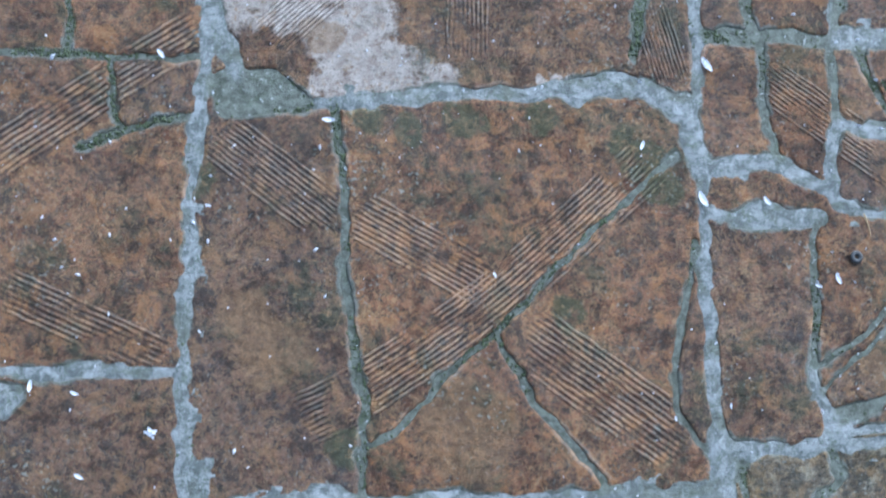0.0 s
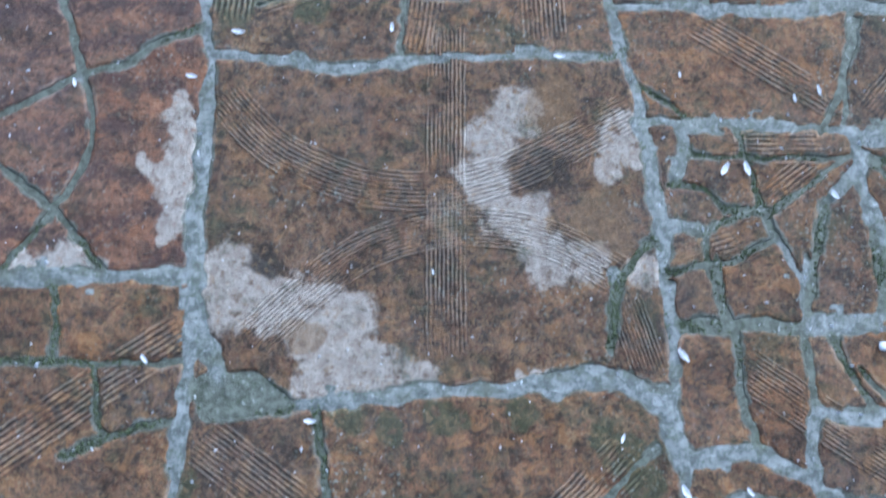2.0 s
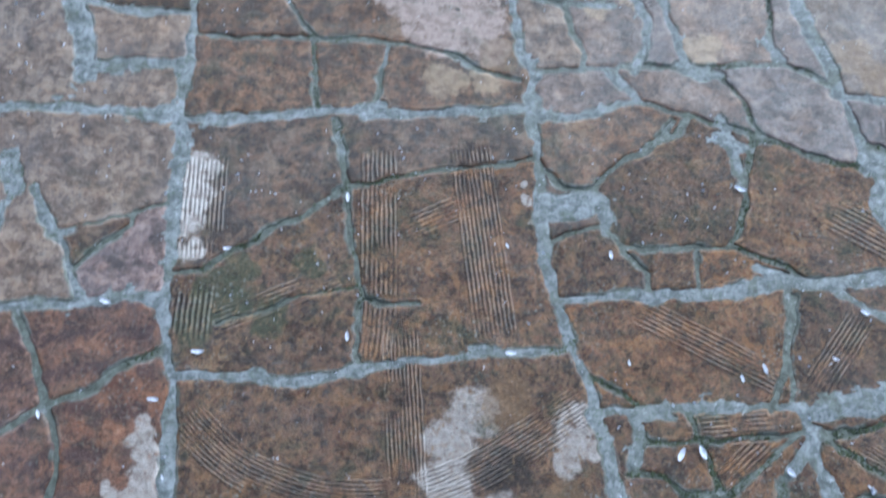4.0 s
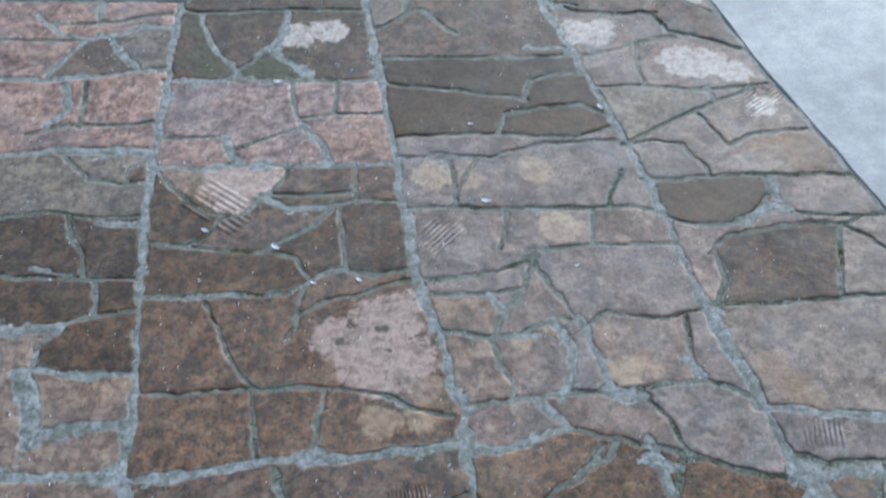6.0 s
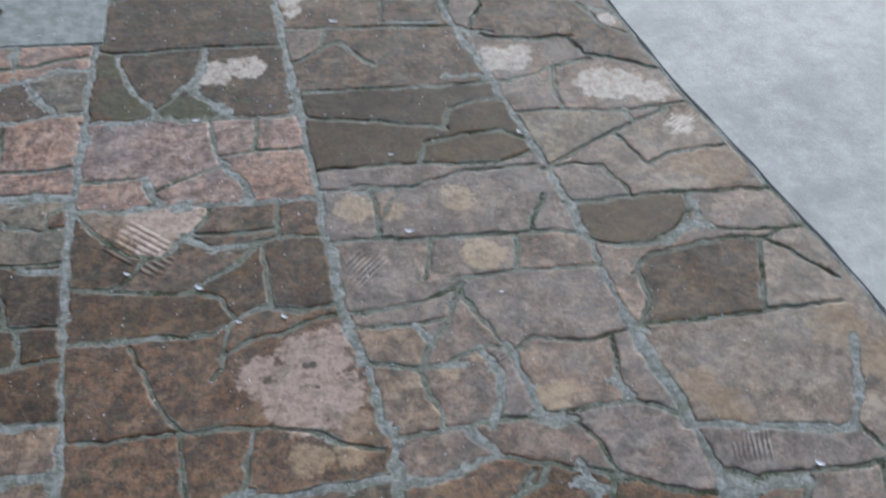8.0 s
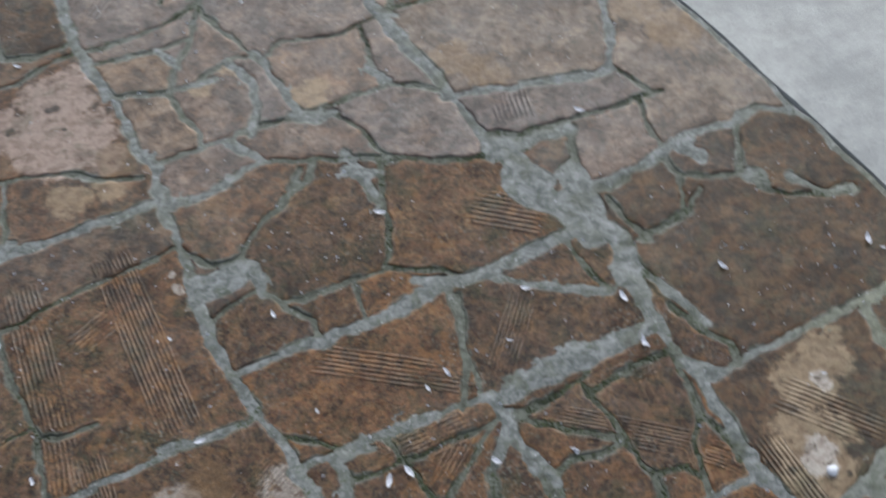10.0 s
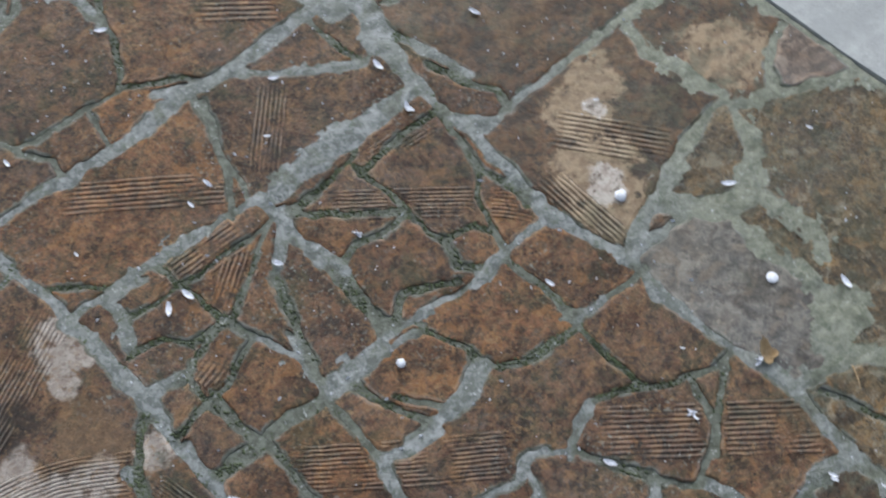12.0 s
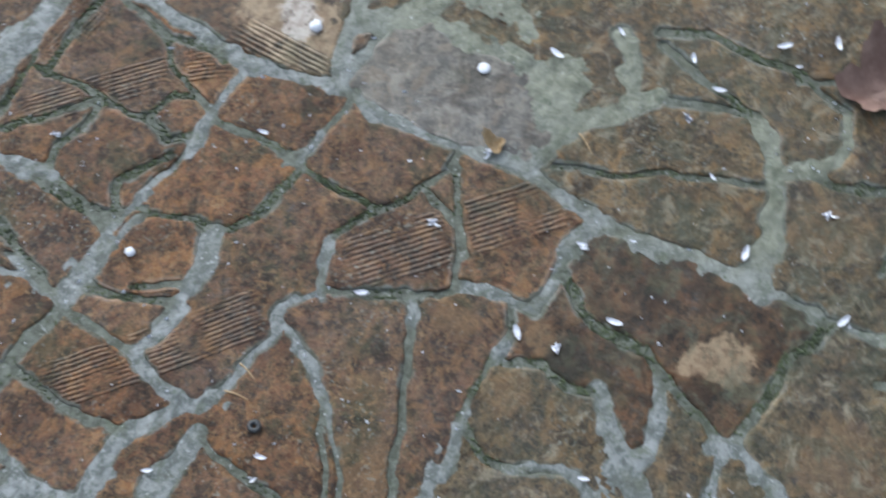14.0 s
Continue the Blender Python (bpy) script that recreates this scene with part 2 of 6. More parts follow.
def mortar_material():
    m = Nodes("wet_mortar")
    attr = m.tree.nodes.new("ShaderNodeAttribute")
    attr.attribute_name = "fill"
    big, fine, sand = m.noise(6.0, 8.0, 0.75), m.noise(90.0, 8.0, 0.78), m.noise(420.0, 3.0, 0.7)
    wash = m.noise(24.0, 7.0, 0.7, 0.5)
    grey = m.mix(m.steps(m.noise(70.0, 8.0, 0.8, 0.4), 0.44, 0.56), (0.082, 0.092, 0.090), (0.215, 0.226, 0.228))
    grey = m.mix(m.steps(m.noise(34.0, 8.0, 0.76, 0.5), 0.52, 0.62, 0.0, 0.65), grey, (0.310, 0.322, 0.330))
    grey = m.mix(m.steps(big, 0.50, 0.66, 0.0, 0.6), grey, (0.120, 0.130, 0.110))
    # towards the kerb the mortar is overgrown with pale algae
    x = m.tree.nodes.new("ShaderNodeSeparateXYZ")
    m.put(x.inputs[0], m.shift(0.20, 5.0))
    damp = m.math("MULTIPLY", m.steps(x.outputs["X"], 0.98, 1.12), m.steps(x.outputs["Y"], 1.05, 0.75))
    grey = m.mix(m.math("MULTIPLY", damp, 0.8), grey, m.mix(m.steps(fine, 0.38, 0.6), (0.110, 0.116, 0.080), (0.225, 0.230, 0.168)))
    moss = m.mix(m.steps(fine, 0.40, 0.60), (0.050, 0.056, 0.040), (0.125, 0.134, 0.112))
    share = m.math("ADD", m.math("MULTIPLY", attr.outputs["Fac"], 0.78), m.math("MULTIPLY", m.math("SUBTRACT", wash, 0.5), 2.6))
    color = m.mix(m.steps(share, 0.34, 0.80), moss, grey)
    color = m.mix(m.steps(m.noise(42.0, 7.0, 0.74, 0.4), 0.54, 0.64, 0.0, 0.65), color, (0.062, 0.078, 0.048))
    color = m.mix(m.steps(sand, 0.56, 0.70, 0.0, 0.4), color, (0.075, 0.082, 0.075))
    color = m.mix(m.math("MULTIPLY", m.steps(m.noise(210.0, 3.0, 0.7), 0.60, 0.70), m.steps(big, 0.40, 0.60, 0.15, 0.7)), color, (0.50, 0.515, 0.53))
    color = algae_film(m, color)
    height = m.math("ADD", m.noise(48.0, 6.0, 0.7), m.math("MULTIPLY", m.math("ADD", fine, sand), 0.35))
    return m.finish(color, m.steps(big, 0.3, 0.7, 0.55, 0.32), height, 0.0034, 0.4)


def concrete_material():
    m = Nodes("pale_concrete")
    big, mid, sand = m.noise(2.2, 6.0, 0.65), m.noise(22.0, 7.0, 0.75), m.noise(240.0, 3.0, 0.7)
    color = m.mix(m.steps(mid, 0.30, 0.68), (0.27, 0.274, 0.276), (0.375, 0.380, 0.385))
    color = m.mix(m.steps(m.noise(5.0, 8.0, 0.72), 0.44, 0.62, 0.0, 0.7), color, (0.225, 0.232, 0.240))
    color = m.mix(m.steps(m.noise(60.0, 4.0, 0.7), 0.62, 0.72, 0.0, 0.55), color, (0.19, 0.195, 0.19))
    color = m.mix(m.steps(sand, 0.60, 0.80, 0.0, 0.5), color, (0.20, 0.20, 0.20))
    height = m.math("ADD", mid, m.math("MULTIPLY", sand, 0.5))
    return m.finish(color, m.steps(big, 0.3, 0.7, 0.75, 0.45), height, 0.002)


def plain_material(name, tone, other, scale, rough, depth=0.0006):
    m = Nodes(name)
    n = m.noise(scale, 5.0, 0.65)
    return m.finish(m.mix(m.steps(n, 0.35, 0.68), tone, other), rough, n, depth)


def damp_concrete_material():
    m = Nodes("damp_concrete")
    big, mid, sand = m.noise(5.0, 7.0, 0.7), m.noise(34.0, 7.0, 0.75), m.noise(260.0, 3.0, 0.7)
    color = m.mix(m.steps(mid, 0.36, 0.64), (0.085, 0.100, 0.104), (0.185, 0.206, 0.212))
    color = m.mix(m.steps(big, 0.50, 0.66, 0.0, 0.6), color, (0.36, 0.38, 0.385))
    color = m.mix(m.steps(sand, 0.60, 0.80, 0.0, 0.5), color, (0.11, 0.12, 0.11))
    return m.finish(color, m.steps(big, 0.3, 0.7, 0.3, 0.6), m.math("ADD", mid, m.math("MULTIPLY", sand, 0.5)), 0.002)


MORTAR = mortar_material()
CONCRETE, DAMP = concrete_material(), damp_concrete_material()
MOSS = plain_material("moss", (0.046, 0.060, 0.026), (0.085, 0.104, 0.052), 60.0, 0.8)
PETAL = plain_material("white_petal", (0.74, 0.75, 0.82), (0.50, 0.51, 0.58), 220.0, 0.5)


# ---- the paving: broken slabs, laid between joints of mortar and mossy cracks ----
KERB = [(1.43, -0.6), (1.392, 0.1), (1.364, 0.41), (1.340, 0.55), (1.300, 0.9), (1.243, 1.22), (1.171, 1.55), (1.057, 2.0), (0.980, 2.42), (0.87, 3.0)]
CELL, X0, Y0, NX, NY = 0.002, -0.36, -0.36, 906, 1681
GX, GY = np.meshgrid(X0 + CELL * np.arange(NX), Y0 + CELL * np.arange(NY))


def cloud(x, y, scale, seed):
    """Smooth noise from -1 to 1 over the plan."""
    table = np.random.RandomState(seed).uniform(-1, 1, (256, 256))
    u, v = x * scale + 37.0, y * scale + 53.0
    i, j = np.floor(u).astype(int), np.floor(v).astype(int)
    p, q = u - i, v - j
    p, q = p * p * (3 - 2 * p), q * q * (3 - 2 * q)
    at = lambda di, dj: table[(j + dj) % 256, (i + di) % 256]
    return (at(0, 0) * (1 - p) + at(1, 0) * p) * (1 - q) + (at(0, 1) * (1 - p) + at(1, 1) * p) * q


# distance from each place to the nearest joint's edge, and how much mortar that joint holds
ROOM = np.full((NY, NX), 0.05)
FILL = np.zeros((NY, NX))
WX = GX + 0.0032 * cloud(GX, GY, 34, 1) + 0.0022 * cloud(GX, GY, 95, 2)
WY = GY + 0.0032 * cloud(GX, GY, 34, 3) + 0.0022 * cloud(GX, GY, 95, 4)
SWELL = np.maximum(0.45, 0.78 + 0.45 * cloud(GX, GY, 16, 5) + 0.42 * cloud(GX, GY, 48, 6))


def joint(kind, width, way):
    """A joint filled with mortar, or a narrow mossy crack, along a way."""
    wide = width / 2
    for (xa, ya), (xb, yb) in zip(way, way[1:]):
        reach = wide * 2 + 0.03
        i0, i1 = int((min(xa, xb) - reach - X0) / CELL), int((max(xa, xb) + reach - X0) / CELL) + 1
        j0, j1 = int((min(ya, yb) - reach - Y0) / CELL), int((max(ya, yb) + reach - Y0) / CELL) + 1
        i0, j0, i1, j1 = max(i0, 0), max(j0, 0), min(i1, NX), min(j1, NY)
        if i0 >= i1 or j0 >= j1:
            continue
        part = np.s_[j0:j1, i0:i1]
        dx, dy = xb - xa, yb - ya
        along = np.clip(((WX[part] - xa) * dx + (WY[part] - ya) * dy) / (dx * dx + dy * dy + 1e-12), 0, 1)
        gap = np.hypot(WX[part] - xa - along * dx, WY[part] - ya - along * dy) - wide * (SWELL[part] if kind == "mortar" else 0.75 + 0.25 * SWELL[part])
        nearer = gap < ROOM[part]
        ROOM[part] = np.where(nearer, gap, ROOM[part])
        FILL[part] = np.where(nearer, 1.0 if kind == "mortar" else 0.45 if ya > 1.15 else 0.12, FILL[part])


joint('mortar', 0.024, [(0.02, 0.069), (0.015, 0.1), (0.005, 0.141)])
joint('mortar', 0.016, [(0.005, 0.141), (0.002, 0.172), (0.002, 0.215), (0.001, 0.258), (-0.0, 0.313)])
joint('mortar', 0.012, [(-0.0, 0.313), (-0.002, 0.369), (-0.003, 0.415), (-0.001, 0.45), (0.0, 0.491), (0.002, 0.539), (0.005, 0.581)])
joint('mortar', 0.02, [(0.518, 0.086), (0.519, 0.118), (0.514, 0.161), (0.513, 0.193)])
joint('mortar', 0.013, [(0.513, 0.193), (0.508, 0.237), (0.505, 0.281), (0.504, 0.327), (0.504, 0.373), (0.5, 0.419)])
joint('mortar', 0.02, [(0.5, 0.419), (0.492, 0.46), (0.486, 0.49)])
joint('mortar', 0.01, [(0.499, 0.419), (0.496, 0.478), (0.498, 0.539), (0.499, 0.57), (0.502, 0.614)])
joint('mortar', 0.024, [(0.477, 0.483), (0.443, 0.505), (0.408, 0.503), (0.374, 0.492)])
joint('crack', 0.024, [(0.026, 0.46), (0.059, 0.462), (0.097, 0.467)])
joint('mortar', 0.022, [(0.011, 0.545), (0.022, 0.516), (0.034, 0.493)])
joint('crack', 0.03, [(0.019, 0.48), (0.041, 0.482), (0.063, 0.483)])
joint('crack', 0.02, [(0.068, 0.489), (0.097, 0.47)])
joint('mortar', 0.014, [(0.114, 0.468), (0.158, 0.472), (0.203, 0.478), (0.248, 0.485), (0.305, 0.488), (0.362, 0.495)])
joint('mortar', 0.008, [(0.431, 0.529), (0.434, 0.56), (0.437, 0.597), (0.44, 0.622)])
joint('crack', 0.006, [(0.132, 0.46), (0.139, 0.417), (0.144, 0.371), (0.148, 0.326), (0.152, 0.287), (0.158, 0.243), (0.165, 0.206), (0.175, 0.169), (0.179, 0.132), (0.176, 0.08)])
joint('crack', 0.005, [(0.174, 0.121), (0.205, 0.149), (0.236, 0.182), (0.272, 0.221), (0.294, 0.244), (0.32, 0.27), (0.353, 0.308), (0.386, 0.341), (0.42, 0.377), (0.448, 0.41), (0.477, 0.436)])
joint('crack', 0.006, [(0.294, 0.244), (0.313, 0.217), (0.333, 0.186), (0.352, 0.162), (0.371, 0.139), (0.393, 0.119), (0.409, 0.093)])
joint('crack', 0.005, [(0.493, 0.343), (0.488, 0.292), (0.478, 0.247), (0.472, 0.202), (0.475, 0.17), (0.505, 0.139)])
joint('crack', 0.005, [(-0.508, 0.489), (-0.208, 0.503), (-0.165, 0.505), (-0.129, 0.503), (-0.093, 0.501), (-0.039, 0.506), (-0.006, 0.51)])
joint('crack', 0.005, [(-0.14, 0.596), (-0.133, 0.53), (-0.129, 0.503)])
joint('crack', 0.004, [(-0.093, 0.501), (-0.088, 0.474), (-0.084, 0.457), (-0.073, 0.429)])
joint('crack', 0.005, [(-0.118, 0.411), (-0.073, 0.429), (-0.039, 0.441), (-0.001, 0.447)])
joint('mortar', 0.012, [(-0.474, 0.171), (-0.174, 0.186), (-0.133, 0.188), (-0.092, 0.191), (-0.046, 0.194), (-0.001, 0.196)])
joint('mortar', 0.02, [(-0.454, 0.26), (-0.168, 0.171), (-0.152, 0.166), (-0.158, 0.155)])
joint('crack', 0.008, [(0.502, 0.563), (0.537, 0.569), (0.561, 0.567), (0.596, 0.564), (0.632, 0.563)])
joint('mortar', 0.013, [(0.632, 0.565), (0.656, 0.567), (0.698, 0.565)])
joint('crack', 0.005, [(0.55, 0.642), (0.552, 0.586), (0.558, 0.568)])
joint('mortar', 0.008, [(0.647, 0.649), (0.642, 0.585), (0.643, 0.565)])
joint('crack', 0.007, [(0.562, 0.563), (0.565, 0.531), (0.563, 0.494), (0.571, 0.465), (0.58, 0.432)])
joint('crack', 0.006, [(0.638, 0.557), (0.64, 0.523), (0.641, 0.487), (0.644, 0.478)])
joint('mortar', 0.011, [(0.644, 0.478), (0.637, 0.444), (0.63, 0.411)])
joint('mortar', 0.011, [(0.644, 0.478), (0.664, 0.473), (0.705, 0.465)])
joint('crack', 0.006, [(0.665, 0.562), (0.678, 0.526), (0.695, 0.496), (0.706, 0.475)])
joint('mortar', 0.012, [(0.503, 0.419), (0.535, 0.426), (0.569, 0.43), (0.59, 0.43), (0.61, 0.414), (0.63, 0.405)])
joint('mortar', 0.012, [(0.63, 0.405), (0.638, 0.391), (0.661, 0.384), (0.701, 0.379)])
joint('mortar', 0.021, [(0.508, 0.376), (0.534, 0.371), (0.562, 0.377), (0.591, 0.374), (0.62, 0.376)])
joint('crack', 0.006, [(0.62, 0.376), (0.614, 0.355), (0.611, 0.309), (0.614, 0.275), (0.612, 0.23)])
joint('mortar', 0.01, [(0.612, 0.23), (0.613, 0.208), (0.62, 0.192), (0.627, 0.173), (0.624, 0.151)])
joint('crack', 0.005, [(0.614, 0.227), (0.644, 0.245), (0.668, 0.266), (0.685, 0.284), (0.703, 0.299)])
joint('crack', 0.006, [(0.627, 0.179), (0.653, 0.19), (0.693, 0.201)])
joint('mortar', 0.014, [(0.521, 0.142), (0.557, 0.142), (0.596, 0.146), (0.64, 0.152), (0.691, 0.154)])
joint('crack', 0.008, [(0.626, 0.149), (0.634, 0.117), (0.611, 0.095)])
joint('crack', 0.006, [(0.535, 0.14), (0.539, 0.087)])
joint('mortar', 0.016, [(0.013, 0.534), (0.008, 0.569), (0.003, 0.605), (-0.001, 0.654), (0.001, 0.718), (0.0, 0.785), (0.001, 0.84)])
joint('mortar', 0.011, [(0.001, 0.84), (-0.007, 0.889), (-0.015, 0.948), (-0.01, 1.001), (-0.009, 1.064), (-0.007, 1.112), (-0.007, 1.179)])
joint('mortar', 0.012, [(-0.534, 0.937), (-0.235, 0.955), (-0.186, 0.958), (-0.161, 0.96), (-0.097, 0.961), (-0.059, 0.966), (-0.014, 0.961)])
joint('mortar', 0.024, [(-0.21, 1.173), (-0.203, 1.123)])
joint('mortar', 0.011, [(-0.203, 1.123), (-0.216, 1.082), (-0.23, 1.035), (-0.242, 1.003), (-0.347, 0.722)])
joint('mortar', 0.012, [(-0.181, 1.124), (-0.164, 1.084), (-0.145, 1.056), (-0.132, 1.029), (-0.119, 0.987), (-0.113, 0.961)])
joint('mortar', 0.013, [(-0.151, 1.059), (-0.125, 1.057)])
joint('crack', 0.004, [(-0.129, 1.061), (-0.094, 1.071), (-0.055, 1.085), (-0.01, 1.096)])
joint('crack', 0.004, [(-0.119, 1.006), (-0.091, 1.038), (-0.06, 1.062), (-0.058, 1.08)])
joint('crack', 0.007, [(-0.184, 0.958), (-0.169, 0.923), (-0.157, 0.894), (-0.147, 0.866), (-0.136, 0.831)])
joint('crack', 0.008, [(-0.47, 0.624), (-0.213, 0.779), (-0.18, 0.799), (-0.152, 0.82), (-0.135, 0.831), (-0.099, 0.845), (-0.065, 0.871), (-0.01, 0.895)])
joint('mortar', 0.012, [(-0.143, 0.824), (-0.129, 0.834)])
joint('crack', 0.006, [(-0.136, 0.831), (-0.124, 0.783), (-0.12, 0.743), (-0.128, 0.711), (-0.143, 0.682), (-0.152, 0.666)])
joint('crack', 0.005, [(-0.434, 0.892), (-0.198, 0.707), (-0.166, 0.682), (-0.15, 0.666)])
joint('crack', 0.006, [(-0.15, 0.666), (-0.167, 0.641), (-0.186, 0.614), (-0.359, 0.369)])
joint('crack', 0.006, [(-0.15, 0.666), (-0.115, 0.635), (-0.091, 0.599)])
joint('mortar', 0.015, [(-0.489, 0.593), (-0.189, 0.593), (-0.144, 0.593), (-0.094, 0.596), (-0.054, 0.596), (0.006, 0.602)])
joint('mortar', 0.022, [(0.005, 0.861), (0.048, 0.86), (0.098, 0.861)])
joint('mortar', 0.013, [(0.098, 0.855), (0.136, 0.849), (0.187, 0.857), (0.225, 0.864), (0.263, 0.869), (0.314, 0.873), (0.353, 0.877)])
joint('mortar', 0.014, [(0.341, 0.886), (0.373, 0.88), (0.418, 0.88), (0.46, 0.879)])
joint('mortar', 0.014, [(0.446, 1.193), (0.441, 1.142), (0.441, 1.092), (0.438, 1.043), (0.439, 0.995), (0.446, 0.957), (0.454, 0.927), (0.456, 0.882)])
joint('mortar', 0.01, [(0.456, 0.882), (0.47, 0.839), (0.477, 0.797)])
joint('mortar', 0.017, [(0.477, 0.797), (0.482, 0.749), (0.488, 0.709), (0.491, 0.663)])
joint('mortar', 0.013, [(0.491, 0.663), (0.493, 0.625), (0.494, 0.582), (0.497, 0.534)])
joint('mortar', 0.036, [(0.451, 1.084), (0.478, 1.076), (0.503, 1.085)])
joint('mortar', 0.014, [(0.508, 1.102), (0.516, 1.077), (0.516, 1.037)])
joint('crack', 0.006, [(-0.01, 0.997), (0.028, 1.002), (0.06, 1.022), (0.105, 1.051), (0.151, 1.076), (0.192, 1.11), (0.205, 1.118)])
joint('crack', 0.006, [(0.191, 1.22), (0.198, 1.135), (0.204, 1.117)])
joint('crack', 0.005, [(0.204, 1.117), (0.239, 1.123), (0.295, 1.133), (0.343, 1.139), (0.442, 1.154)])
joint('crack', 0.005, [(0.205, 1.114), (0.204, 1.069), (0.207, 1.022), (0.211, 0.983), (0.219, 0.959)])
joint('crack', 0.004, [(0.219, 0.956), (0.251, 0.949), (0.281, 0.948)])
joint('crack', 0.003, [(0.045, 0.927), (0.096, 0.943), (0.14, 0.96), (0.186, 0.971), (0.215, 0.975)])
joint('crack', 0.004, [(0.215, 0.959), (0.207, 0.915), (0.209, 0.861)])
joint('crack', 0.008, [(0.491, 0.663), (0.464, 0.638), (0.447, 0.612), (0.436, 0.582), (0.431, 0.534)])
joint('mortar', 0.016, [(0.452, 0.946), (0.489, 0.948), (0.529, 0.951), (0.589, 0.95), (0.65, 0.951), (0.692, 0.958), (0.727, 0.963)])
joint('crack', 0.006, [(0.444, 1.027), (0.475, 1.04), (0.514, 1.049)])
joint('crack', 0.006, [(0.517, 1.041), (0.532, 1.017), (0.547, 0.998), (0.559, 0.979), (0.556, 0.955)])
joint('crack', 0.005, [(0.529, 1.021), (0.562, 1.014), (0.603, 1.016), (0.645, 1.016), (0.672, 1.012)])
joint('crack', 0.004, [(0.624, 1.015), (0.623, 0.992), (0.62, 0.953)])
joint('mortar', 0.014, [(0.696, 0.985), (0.722, 0.974), (0.747, 0.959)])
joint('crack', 0.006, [(0.665, 1.015), (0.698, 1.001), (0.724, 0.99), (0.748, 0.967)])
joint('mortar', 0.012, [(0.747, 0.959), (0.782, 0.964), (0.822, 0.957)])
joint('crack', 0.006, [(0.665, 1.012), (0.681, 1.033), (0.697, 1.074), (0.705, 1.107), (0.714, 1.141), (0.721, 1.171)])
joint('mortar', 0.011, [(0.688, 1.219), (0.699, 1.166), (0.702, 1.132), (0.701, 1.099)])
joint('crack', 0.006, [(0.445, 1.15), (0.467, 1.113), (0.494, 1.101), (0.512, 1.106), (0.524, 1.123), (0.546, 1.141), (0.592, 1.167), (0.626, 1.208)])
joint('crack', 0.005, [(0.722, 1.174), (0.758, 1.172), (0.791, 1.152), (0.837, 1.136), (0.859, 1.128)])
joint('mortar', 0.009, [(0.477, 0.801), (0.528, 0.798), (0.58, 0.802), (0.632, 0.802), (0.716, 0.8)])
joint('mortar', 0.018, [(0.715, 0.793), (0.74, 0.79), (0.793, 0.79)])
joint('mortar', 0.011, [(0.527, 0.791), (0.559, 0.788)])
joint('crack', 0.005, [(0.73, 0.959), (0.722, 0.909), (0.712, 0.864), (0.703, 0.8)])
joint('crack', 0.004, [(0.471, 0.846), (0.511, 0.822), (0.534, 0.798)])
joint('mortar', 0.011, [(0.518, 0.794), (0.521, 0.763), (0.509, 0.729)])
joint('crack', 0.004, [(0.518, 0.76), (0.575, 0.76), (0.627, 0.763), (0.665, 0.764), (0.717, 0.768), (0.789, 0.769)])
joint('crack', 0.006, [(0.582, 0.795), (0.588, 0.757), (0.596, 0.723), (0.605, 0.693), (0.615, 0.67)])
joint('mortar', 0.008, [(0.615, 0.67), (0.632, 0.638), (0.647, 0.607)])
joint('crack', 0.006, [(0.647, 0.607), (0.645, 0.564)])
joint('crack', 0.005, [(0.715, 0.772), (0.683, 0.751), (0.647, 0.723), (0.608, 0.693)])
joint('mortar', 0.012, [(0.715, 0.751), (0.692, 0.724), (0.674, 0.71)])
joint('mortar', 0.011, [(0.714, 0.748), (0.719, 0.717), (0.721, 0.691)])
joint('mortar', 0.012, [(0.717, 0.8), (0.714, 0.751)])
joint('crack', 0.006, [(0.674, 0.71), (0.66, 0.658), (0.65, 0.607), (0.641, 0.567)])
joint('crack', 0.006, [(0.721, 0.691), (0.722, 0.658), (0.725, 0.632), (0.727, 0.607), (0.716, 0.564)])
joint('crack', 0.005, [(0.502, 0.722), (0.539, 0.719), (0.562, 0.696), (0.606, 0.697)])
joint('mortar', 0.011, [(0.492, 0.676), (0.535, 0.673)])
joint('crack', 0.006, [(0.599, 0.696), (0.56, 0.683), (0.528, 0.667)])
joint('crack', 0.006, [(0.493, 0.622), (0.536, 0.628), (0.574, 0.641), (0.607, 0.657), (0.618, 0.667)])
joint('crack', 0.005, [(0.537, 0.667), (0.54, 0.632), (0.545, 0.6), (0.554, 0.561)])
joint('crack', 0.009, [(0.493, 0.56), (0.541, 0.557), (0.566, 0.57), (0.602, 0.57), (0.632, 0.567)])
joint('mortar', 0.009, [(0.632, 0.564), (0.668, 0.567), (0.711, 0.567), (0.753, 0.564)])
joint('mortar', 0.048, [(0.952, 1.06), (0.946, 1.0), (0.943, 0.97)])
joint('mortar', 0.032, [(0.954, 0.962), (0.955, 0.921), (0.944, 0.888)])
joint('mortar', 0.022, [(0.947, 0.886), (0.938, 0.843), (0.937, 0.819)])
joint('mortar', 0.02, [(0.903, 0.972), (0.845, 0.968), (0.785, 0.96)])
joint('mortar', 0.01, [(0.775, 0.957), (0.816, 0.923), (0.857, 0.9), (0.91, 0.872)])
joint('crack', 0.005, [(0.891, 0.966), (0.899, 0.904), (0.91, 0.872)])
joint('mortar', 0.018, [(0.779, 0.962), (0.725, 0.963), (0.696, 0.964)])
joint('mortar', 0.026, [(0.928, 0.806), (0.879, 0.803), (0.832, 0.803), (0.782, 0.797), (0.743, 0.793)])
joint('crack', 0.005, [(0.735, 0.941), (0.718, 0.892), (0.706, 0.855), (0.678, 0.795)])
